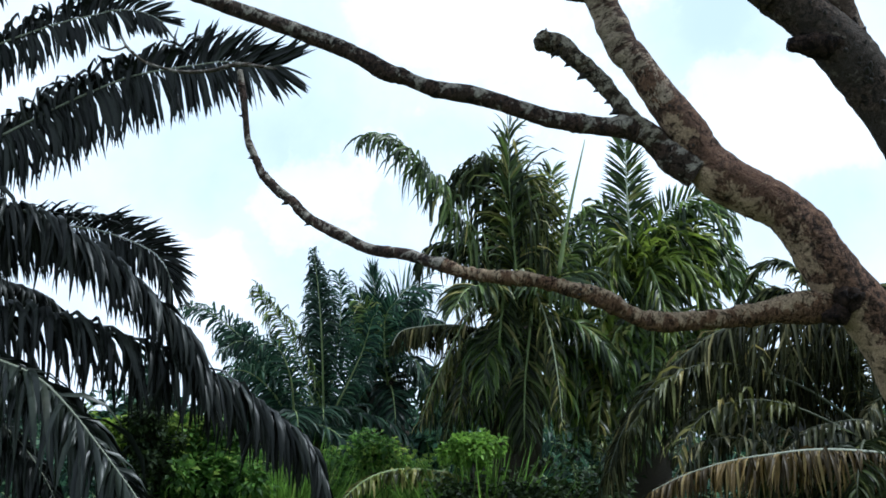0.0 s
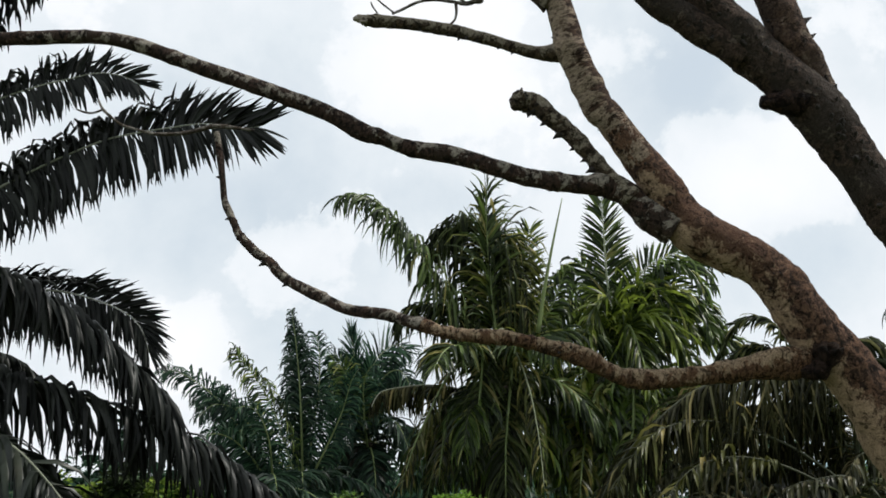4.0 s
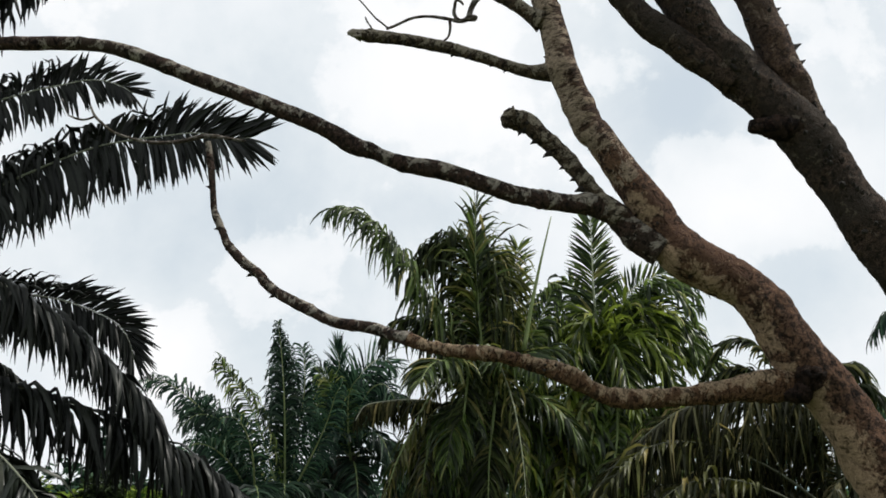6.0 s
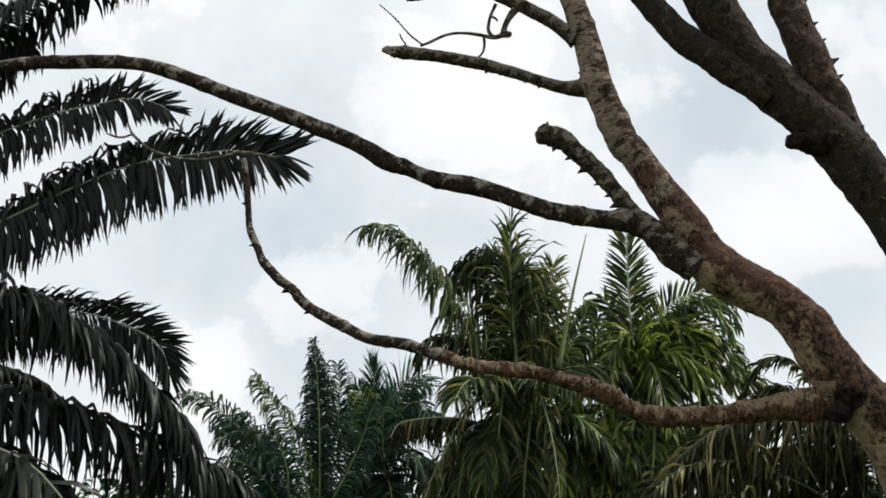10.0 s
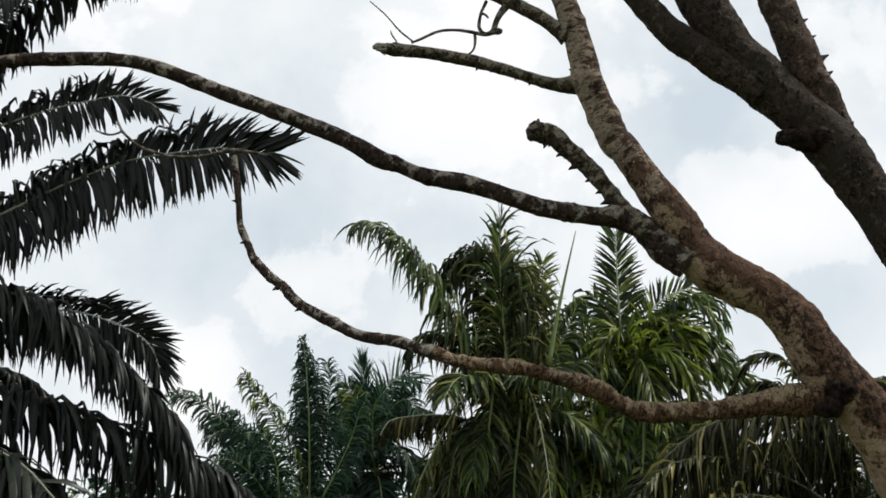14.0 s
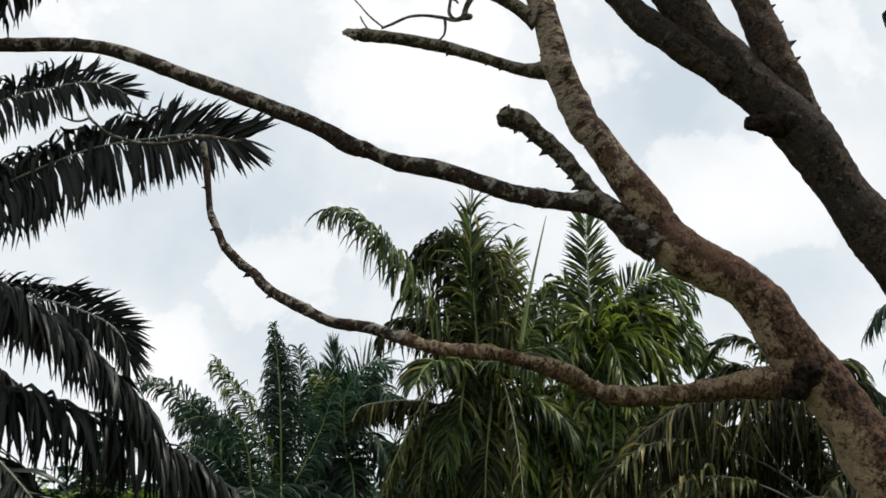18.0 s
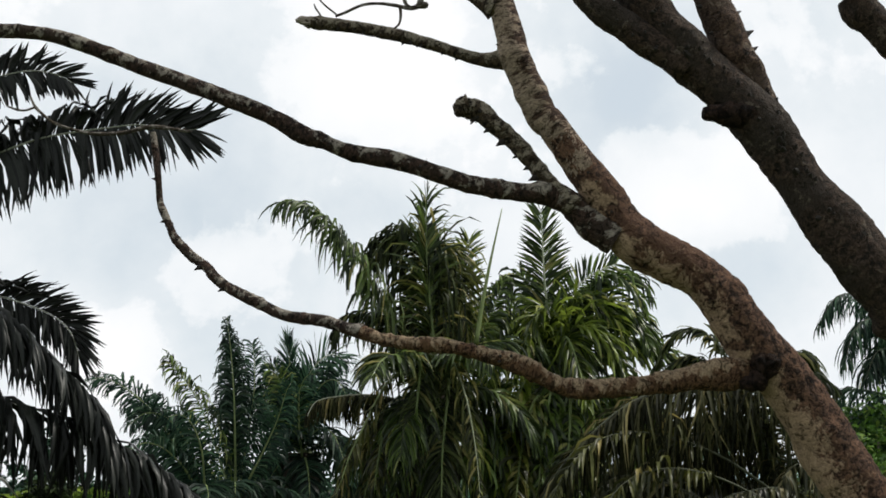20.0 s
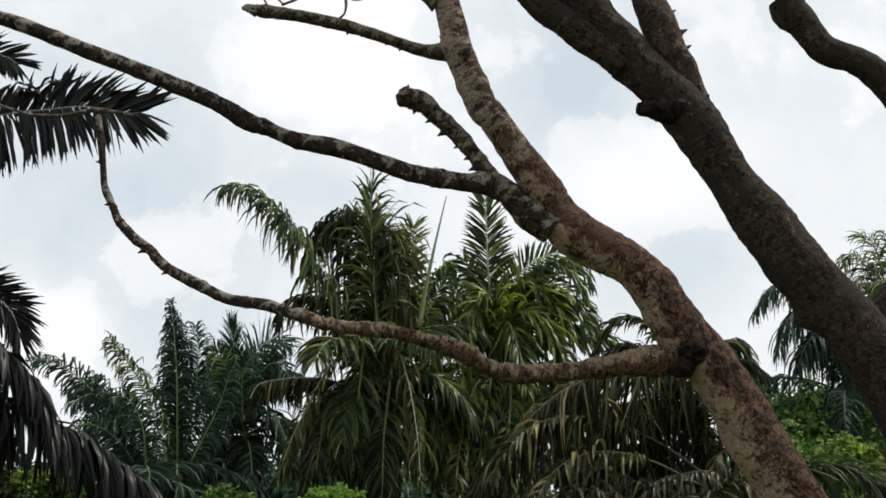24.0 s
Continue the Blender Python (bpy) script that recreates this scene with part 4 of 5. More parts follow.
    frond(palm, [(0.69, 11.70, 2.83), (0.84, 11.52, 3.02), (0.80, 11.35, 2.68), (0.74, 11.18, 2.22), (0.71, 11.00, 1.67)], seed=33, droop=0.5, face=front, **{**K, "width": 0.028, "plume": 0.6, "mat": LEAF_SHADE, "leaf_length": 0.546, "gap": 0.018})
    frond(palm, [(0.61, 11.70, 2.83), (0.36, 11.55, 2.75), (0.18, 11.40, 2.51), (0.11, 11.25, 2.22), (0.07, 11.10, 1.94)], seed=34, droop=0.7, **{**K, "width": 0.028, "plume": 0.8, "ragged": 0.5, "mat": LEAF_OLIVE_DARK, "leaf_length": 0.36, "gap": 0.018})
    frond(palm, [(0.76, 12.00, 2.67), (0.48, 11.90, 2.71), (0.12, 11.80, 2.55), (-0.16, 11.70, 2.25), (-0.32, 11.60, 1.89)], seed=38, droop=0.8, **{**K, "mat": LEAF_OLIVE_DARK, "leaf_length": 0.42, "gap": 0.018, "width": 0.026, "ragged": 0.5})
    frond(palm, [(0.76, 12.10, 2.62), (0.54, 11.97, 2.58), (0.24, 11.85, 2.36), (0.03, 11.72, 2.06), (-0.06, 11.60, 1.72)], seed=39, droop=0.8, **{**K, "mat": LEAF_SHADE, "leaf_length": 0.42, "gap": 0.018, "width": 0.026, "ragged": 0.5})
    frond(palm, [(0.53, 11.20, 0.84), (0.30, 10.84, 1.18), (-0.02, 10.48, 1.37), (-0.47, 10.12, 1.42), (-0.75, 9.76, 1.34), (-0.91, 9.40, 1.19)], seed=37, droop=0.9, **{**K, "mat": LEAF_OLIVE, "leaf_length": 0.3, "gap": 0.02})
    filler(palm, c, 6, 1.9, 3, (10, 60), (-110, 110), droop=0.6, **{**K, "mat": LEAF_DARK})
    filler(palm, c, 7, 1.5, 33, (-55, 5), (-180, 0), droop=0.75, **{**K, "mat": LEAF_MID, "rib_mat": RACHIS_DARK})
    part("spear_leaf", tube([(1.17, 11.80, 3.45, 0.027), (1.25, 11.80, 3.88, 0.022), (1.36, 11.80, 4.38, 0.014), (1.50, 11.80, 4.95, 0.005)], 6, 4), RACHIS_GREEN, palm, "pale unopened spear leaf")

    palm = thing("oil_palm", "bright green oil palm with full drooping fronds", "palm tree", "oil palms")
    c = (2.22, 13.00, 3.07)
    palm_trunk(palm, (c[0], c[1], -0.1), c, 0.3, 4)
    K = dict(leaf_length=0.64, gap=0.0223, width=0.0475, mat=LEAF_BRIGHT, rib_mat=RACHIS_GREEN, radius=0.026, ragged=0.25, plume=0.3, spread=50, bow=1.0, bare=0.15)
    frond(palm, [(2.25, 13.00, 3.05), (2.20, 12.96, 3.61), (2.15, 12.92, 4.01), (2.12, 12.88, 4.42), (2.11, 12.84, 4.82), (2.10, 12.80, 5.22)], seed=41, droop=0.22, single_from=0.55, face=front, tip=0.6, **{**K, "spread": 54, "rib_mat": RACHIS_PALE, "mat": LEAF_DARK, "width": 0.0323, "gap": 0.016, "plume": 0.1, "leaf_length": 0.42, "ragged": 0.12})
    frond(palm, [(2.26, 13.00, 3.14), (2.33, 12.94, 3.83), (2.45, 12.88, 4.19), (2.61, 12.82, 4.37), (2.79, 12.76, 4.46), (2.96, 12.70, 4.53)], seed=42, droop=0.1, single_from=0.55, face=front, tip=0.7, **{**K, "spread": 62, "rib_mat": RACHIS_PALE, "mat": LEAF_MID, "width": 0.0323, "gap": 0.02, "plume": 0.12, "leaf_length": 0.34, "ragged": 0.12})
    frond(palm, [(2.27, 13.00, 3.14), (2.61, 12.96, 3.84), (2.89, 12.92, 4.24), (3.11, 12.88, 4.40), (3.27, 12.84, 4.36), (3.37, 12.80, 4.18)], seed=43, droop=0.6, single_from=0.55, face=(0, -1, 0.6), **{**K, "spread": 36, "ragged": 0.4, "plume": 0.5, "mat": LEAF_MID, "width": 0.0342, "leaf_length": 0.512})
    frond(palm, [(2.27, 13.00, 3.14), (2.66, 12.92, 3.63), (2.96, 12.84, 3.88), (3.17, 12.76, 3.88), (3.31, 12.68, 3.72), (3.39, 12.60, 3.50)], seed=44, droop=0.7, single_from=0.55, face=(0, -1, 0.6), **{**K, "spread": 36, "plume": 0.4, "mat": LEAF_MID, "width": 0.0323, "leaf_length": 0.461})
    frond(palm, [(2.22, 12.80, 3.03), (2.18, 12.62, 3.62), (2.11, 12.44, 3.89), (1.95, 12.26, 3.90), (1.78, 12.08, 3.63), (1.67, 11.90, 3.26)], seed=45, droop=0.5, single_from=0.55, **{**K, "gap": 0.018, "width": 0.04, "spread": 36, "ragged": 0.5, "plume": 0.5, "leaf_length": 0.5})
    frond(palm, [(2.29, 13.00, 3.05), (2.36, 12.84, 3.79), (2.48, 12.68, 4.09), (2.67, 12.52, 4.02), (2.88, 12.36, 3.71), (3.02, 12.20, 3.36)], seed=46, droop=0.5, single_from=0.55, **{**K, "gap": 0.018, "width": 0.04, "spread": 32, "ragged": 0.5, "plume": 0.5, "leaf_length": 0.5})
    frond(palm, [(2.25, 12.80, 3.03), (2.29, 12.60, 3.49), (2.35, 12.40, 3.70), (2.53, 12.20, 3.65), (2.69, 12.00, 3.40), (2.78, 11.80, 3.06)], seed=47, droop=0.5, single_from=0.55, **{**K, "gap": 0.018, "width": 0.04, "spread": 32, "ragged": 0.5, "plume": 0.5, "leaf_length": 0.5})
    frond(palm, [(2.32, 13.00, 3.05), (2.50, 12.88, 3.80), (2.70, 12.76, 4.25), (2.92, 12.64, 4.36), (3.08, 12.52, 4.20), (3.18, 12.40, 3.95)], seed=48, droop=0.75, **{**K, "gap": 0.018, "spread": 32, "ragged": 0.5, "plume": 0.5, "leaf_length": 0.5, "mat": LEAF_MID, "width": 0.04})
    frond(palm, [(2.19, 13.00, 3.14), (1.88, 12.80, 3.74), (1.67, 12.60, 3.93), (1.47, 12.40, 3.73), (1.35, 12.20, 3.26), (1.27, 12.00, 2.86)], seed=49, droop=0.8, **{**K, "mat": LEAF_BRIGHT, "width": 0.038, "leaf_length": 0.512})
    frond(palm, [(2.12, 12.60, 3.02), (1.83, 12.35, 3.15), (1.60, 12.10, 2.81), (1.45, 11.85, 2.37), (1.34, 11.60, 1.90)], seed=50, droop=0.8, **{**K, "ragged": 0.5, "plume": 0.9, "leaf_length": 0.46})
    frond(palm, [(2.14, 12.50, 3.01), (2.07, 12.25, 3.11), (1.95, 12.00, 2.74), (1.83, 11.75, 2.31), (1.72, 11.50, 1.79)], seed=51, droop=0.8, **{**K, "ragged": 0.5, "plume": 0.9, "leaf_length": 0.46, "mat": LEAF_MID})
    frond(palm, [(2.19, 12.60, 3.03), (2.41, 12.38, 3.22), (2.46, 12.15, 2.88), (2.44, 11.92, 2.44), (2.39, 11.70, 1.97)], seed=52, droop=0.8, **{**K, "ragged": 0.5, "plume": 0.9, "leaf_length": 0.46, "mat": LEAF_MID})
    frond(palm, [(2.23, 12.80, 3.05), (2.78, 12.60, 3.38), (2.93, 12.40, 3.10), (2.94, 12.20, 2.64), (2.89, 12.00, 2.15)], seed=53, droop=0.8, **{**K, "ragged": 0.5, "plume": 0.9, "leaf_length": 0.46, "mat": LEAF_DARK})
    frond(palm, [(2.22, 13.20, 3.16), (2.06, 13.25, 4.09), (1.91, 13.30, 4.49), (1.81, 13.35, 4.53), (1.71, 13.40, 4.37)], seed=54, droop=0.6, face=front, **{**K, "mat": LEAF_MID, "leaf_length": 0.461})
    frond(palm, [(2.12, 12.40, 2.97), (1.85, 12.12, 2.88), (1.67, 11.85, 2.49), (1.54, 11.58, 2.01), (1.46, 11.30, 1.57)], seed=55, droop=0.7, **{**K, "mat": LEAF_OLIVE, "plume": 0.8, "ragged": 0.5, "leaf_length": 0.44})
    frond(palm, [(2.15, 12.40, 2.97), (2.21, 12.12, 2.91), (2.15, 11.85, 2.49), (2.03, 11.58, 2.02), (1.94, 11.30, 1.52)], seed=56, droop=0.7, **{**K, "mat": LEAF_MID, "plume": 0.8, "ragged": 0.5, "leaf_length": 0.5})
    frond(palm, [(2.20, 12.90, 3.04), (2.06, 12.65, 3.50), (1.92, 12.40, 3.67), (1.75, 12.15, 3.49), (1.61, 11.90, 3.14)], seed=57, droop=0.5, **{**K, "gap": 0.018, "width": 0.04, "spread": 36, "plume": 0.5, "ragged": 0.5, "leaf_length": 0.5})
    frond(palm, [(2.32, 13.00, 3.05), (2.55, 12.84, 3.59), (2.77, 12.68, 3.90), (2.96, 12.52, 3.94), (3.11, 12.36, 3.71), (3.15, 12.20, 3.43)], seed=58, droop=0.5, **{**K, "gap": 0.018, "width": 0.04, "spread": 32, "plume": 0.5, "ragged": 0.5, "leaf_length": 0.5, "mat": LEAF_MID})
    frond(palm, [(2.20, 12.70, 3.02), (2.18, 12.48, 3.41), (2.22, 12.26, 3.58), (2.26, 12.04, 3.41), (2.30, 11.82, 3.07), (2.30, 11.60, 2.74)], seed=59, droop=0.5, **{**K, "gap": 0.018, "width": 0.04, "spread": 36, "plume": 0.5, "ragged": 0.5, "leaf_length": 0.5})
    filler(palm, c, 7, 2.0, 5, (5, 60), (0, 180), droop=0.6, **{**K, "mat": LEAF_MID})
    filler(palm, c, 8, 1.9, 35, (-60, 5), (180, 360), droop=0.7, **{**K, "mat": LEAF_MID, "rib_mat": RACHIS_DARK})

    palm = thing("oil_palm", "shaded oil palm with hanging fronds behind the bare trunk", "palm tree", "oil palms")
    c = (3.61, 9.60, 1.52)
    palm_trunk(palm, (c[0], c[1], -0.1), c, 0.3, 6)
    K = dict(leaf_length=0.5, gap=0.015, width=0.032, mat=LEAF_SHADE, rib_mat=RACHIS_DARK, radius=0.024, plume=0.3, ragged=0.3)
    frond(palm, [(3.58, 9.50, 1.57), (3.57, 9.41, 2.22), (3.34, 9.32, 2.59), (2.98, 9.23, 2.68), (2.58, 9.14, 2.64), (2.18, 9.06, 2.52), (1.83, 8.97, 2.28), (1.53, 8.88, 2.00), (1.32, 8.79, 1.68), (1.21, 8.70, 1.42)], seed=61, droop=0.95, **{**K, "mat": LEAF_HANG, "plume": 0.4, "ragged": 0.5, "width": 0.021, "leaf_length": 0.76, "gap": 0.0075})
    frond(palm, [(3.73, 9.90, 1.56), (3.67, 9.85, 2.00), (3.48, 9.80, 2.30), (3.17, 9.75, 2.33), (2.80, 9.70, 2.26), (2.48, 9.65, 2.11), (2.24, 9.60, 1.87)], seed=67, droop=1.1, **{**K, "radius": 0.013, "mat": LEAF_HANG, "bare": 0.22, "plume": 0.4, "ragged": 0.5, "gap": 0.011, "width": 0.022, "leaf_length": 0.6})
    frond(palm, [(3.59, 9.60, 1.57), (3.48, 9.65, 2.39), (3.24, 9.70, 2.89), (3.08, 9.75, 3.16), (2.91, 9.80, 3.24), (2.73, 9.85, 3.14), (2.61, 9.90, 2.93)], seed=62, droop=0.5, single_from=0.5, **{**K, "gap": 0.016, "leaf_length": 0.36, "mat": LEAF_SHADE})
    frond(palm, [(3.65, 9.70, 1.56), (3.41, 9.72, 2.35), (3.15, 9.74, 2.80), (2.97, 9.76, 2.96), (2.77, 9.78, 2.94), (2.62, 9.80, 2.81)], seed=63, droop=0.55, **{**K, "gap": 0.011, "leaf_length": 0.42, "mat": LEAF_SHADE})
    frond(palm, [(3.50, 9.30, 1.54), (2.98, 9.18, 1.62), (2.59, 9.07, 1.78), (2.25, 8.95, 1.90), (1.96, 8.83, 1.91), (1.77, 8.72, 1.79), (1.67, 8.60, 1.63)], seed=64, droop=0.75, single_from=0.4, **{**K, "radius": 0.013, "leaf_length": 0.36, "mat": LEAF_GREY, "gap": 0.022, "plume": 0.7, "ragged": 0.5})
    frond(palm, [(3.43, 9.10, 1.54), (2.86, 8.98, 1.49), (2.48, 8.86, 1.62), (2.18, 8.74, 1.67), (1.91, 8.62, 1.63), (1.75, 8.50, 1.46)], seed=68, droop=0.75, single_from=0.4, **{**K, "radius": 0.013, "leaf_length": 0.32, "mat": LEAF_GREY, "gap": 0.022, "plume": 0.7, "ragged": 0.5})
    frond(palm, [(3.47, 9.20, 1.67), (2.94, 9.07, 2.03), (2.46, 8.93, 2.21), (2.07, 8.80, 2.25), (1.77, 8.67, 2.17), (1.52, 8.53, 1.97), (1.36, 8.40, 1.74)], seed=73, droop=0.7, single_from=0.4, **{**K, "radius": 0.013, "leaf_length": 0.4, "mat": LEAF_OLIVE_DARK, "gap": 0.03, "plume": 0.8, "ragged": 0.6, "bare": 0.35})
    frond(palm, [(3.38, 9.00, 1.60), (2.82, 8.86, 1.87), (2.39, 8.72, 1.96), (2.04, 8.58, 1.90), (1.81, 8.44, 1.74), (1.66, 8.30, 1.53)], seed=74, droop=0.7, single_from=0.4, **{**K, "radius": 0.013, "leaf_length": 0.36, "mat": LEAF_OLIVE_DARK, "gap": 0.03, "plume": 0.8, "ragged": 0.6, "bare": 0.35})
    frond(palm, [(3.59, 9.20, 1.38), (3.59, 9.13, 1.70), (3.37, 9.07, 1.80), (3.12, 9.00, 1.79), (2.84, 8.93, 1.73), (2.64, 8.87, 1.57), (2.54, 8.80, 1.40)], seed=65, droop=0.95, single_from=0.4, **{**K, "radius": 0.013, "leaf_length": 0.32, "mat": LEAF_GREY, "gap": 0.018, "ragged": 0.45})
    frond(palm, [(3.80, 9.40, 1.54), (3.89, 9.32, 1.88), (3.77, 9.24, 2.00), (3.58, 9.16, 2.01), (3.40, 9.08, 1.90), (3.31, 9.00, 1.70)], seed=69, droop=0.95, single_from=0.4, **{**K, "radius": 0.013, "leaf_length": 0.34, "mat": LEAF_GREY, "gap": 0.018})
    frond(palm, [(3.76, 8.90, 1.39), (3.50, 8.77, 1.50), (3.19, 8.64, 1.55), (2.76, 8.51, 1.57), (2.38, 8.39, 1.54), (2.01, 8.26, 1.49), (1.67, 8.13, 1.40), (1.42, 8.00, 1.30)], seed=66, droop=1.05, single_from=0.4, label="old frond turned brown and yellow", **{**K, "leaf_length": 0.42, "mat": LEAF_DRY, "rib_mat": RACHIS_GREY, "width": 0.024, "gap": 0.012})
    frond(palm, [(3.57, 9.90, 2.55), (3.74, 9.93, 2.91), (3.92, 9.95, 3.04), (4.07, 9.97, 2.97), (4.19, 10.00, 2.77)], seed=70, droop=0.7, **{**K, "mat": LEAF_SHADE, "leaf_length": 0.36})
    frond(palm, [(3.54, 9.80, 2.54), (3.76, 9.80, 2.74), (3.99, 9.80, 2.82), (4.20, 9.80, 2.69)], seed=71, droop=0.8, **{**K, "mat": LEAF_SHADE, "leaf_length": 0.36})
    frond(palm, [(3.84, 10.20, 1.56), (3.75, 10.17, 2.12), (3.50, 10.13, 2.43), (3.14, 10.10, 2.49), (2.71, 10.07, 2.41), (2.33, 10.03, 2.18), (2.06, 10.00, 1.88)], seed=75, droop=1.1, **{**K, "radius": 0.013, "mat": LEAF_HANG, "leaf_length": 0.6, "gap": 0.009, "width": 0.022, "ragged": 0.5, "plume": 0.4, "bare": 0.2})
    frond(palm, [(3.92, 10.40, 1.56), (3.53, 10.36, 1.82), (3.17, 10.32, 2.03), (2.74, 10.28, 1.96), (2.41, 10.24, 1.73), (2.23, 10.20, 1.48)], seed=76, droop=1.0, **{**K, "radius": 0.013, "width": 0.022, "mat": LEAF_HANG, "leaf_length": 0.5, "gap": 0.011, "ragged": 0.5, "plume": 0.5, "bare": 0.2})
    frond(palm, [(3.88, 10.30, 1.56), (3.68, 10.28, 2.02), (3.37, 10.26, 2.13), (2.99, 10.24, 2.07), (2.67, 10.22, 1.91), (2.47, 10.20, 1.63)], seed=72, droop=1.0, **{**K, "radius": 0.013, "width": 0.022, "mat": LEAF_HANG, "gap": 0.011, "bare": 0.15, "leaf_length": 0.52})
    filler(palm, c, 6, 1.9, 7, (-30, 20), (-175, -70), droop=0.6, **{**K, "ragged": 0.4, "plume": 0.6})
    filler(palm, c, 6, 2.2, 17, (0, 35), (10, 110), droop=0.6, **{**K, "ragged": 0.4, "plume": 0.6})

    palm = thing("oil_palm", "oil palm with thin drooping fronds against the sky", "palm tree", "oil palms")
    c = (6.60, 13.00, 2.80)
    palm_trunk(palm, (c[0], c[1], -0.1), c, 0.3, 8)
    K = dict(leaf_length=0.62, gap=0.017, width=0.024, mat=LEAF_FAR, rib_mat=RACHIS_DARK, radius=0.02, plume=0.3, ragged=0.3)
    frond(palm, [(6.60, 13.00, 2.83), (6.40, 12.96, 3.57), (6.16, 12.92, 3.99), (5.91, 12.88, 4.17), (5.64, 12.84, 4.11), (5.42, 12.80, 3.82)], seed=81, droop=1.0, **K)
    frond(palm, [(6.55, 12.90, 2.82), (6.39, 12.82, 3.41), (6.20, 12.74, 3.74), (5.96, 12.66, 3.83), (5.70, 12.58, 3.65), (5.54, 12.50, 3.29)], seed=82, droop=1.0, **K)
    frond(palm, [(6.55, 12.90, 2.82), (6.39, 12.78, 3.26), (6.17, 12.65, 3.45), (5.93, 12.53, 3.40), (5.71, 12.40, 3.08)], seed=83, droop=0.95, **{**K, "mat": LEAF_FAR_DARK})
    frond(palm, [(6.70, 13.20, 2.85), (6.73, 13.25, 3.61), (6.64, 13.30, 3.99), (6.49, 13.35, 4.14), (6.28, 13.40, 4.15)], seed=84, droop=0.9, **{**K, "mat": LEAF_FAR_DARK})
    frond(palm, [(6.70, 13.20, 2.85), (6.93, 13.20, 3.53), (7.15, 13.20, 3.82), (7.42, 13.20, 3.82)], seed=85, droop=0.9, **K)
    filler(palm, c, 12, 2.0, 9, (0, 55), droop=0.8, **{**K, "mat": LEAF_FAR})
    palm = thing("oil_palm", "spiky green oil palm top beside the dark trunk", "palm tree", "oil palms")
    c = (8.38, 15.00, 3.80)
    palm_trunk(palm, (c[0], c[1], -0.1), c, 0.3, 18)
    frond(palm, [(8.37, 15.00, 3.84), (8.21, 14.95, 4.45), (8.02, 14.90, 4.86), (7.82, 14.85, 5.02), (7.64, 14.80, 4.85)], seed=91, droop=0.8, **{**K, "mat": LEAF_MID})
    frond(palm, [(8.39, 15.00, 3.84), (8.35, 15.00, 4.63), (8.27, 15.00, 5.10), (8.16, 15.00, 5.31), (8.03, 15.00, 5.35)], seed=92, droop=0.5, **{**K, "mat": LEAF_MID})
    frond(palm, [(8.40, 15.00, 3.84), (8.48, 15.00, 4.63), (8.48, 15.00, 5.06), (8.46, 15.00, 5.36)], seed=93, droop=0.4, **{**K, "mat": LEAF_MID})
    frond(palm, [(8.31, 14.90, 3.78), (8.07, 14.80, 4.26), (7.83, 14.70, 4.53), (7.62, 14.60, 4.55), (7.42, 14.50, 4.36)], seed=94, droop=0.8, **{**K, "mat": LEAF_MID})
    filler(palm, c, 10, 2.0, 29, (5, 70), droop=0.7, **{**K, "mat": LEAF_MID})
    palm = thing("oil_palm", "low dark green oil palm behind the bare trunks", "palm tree", "oil palms")
    c = (7.168, 15, 2.349)
    palm_trunk(palm, (c[0], c[1], -0.1), c, 0.3, 9)
    filler(palm, c, 16, 2.4, 19, (0, 60), droop=0.75, **{**K, "mat": LEAF_MID, "flat": True})


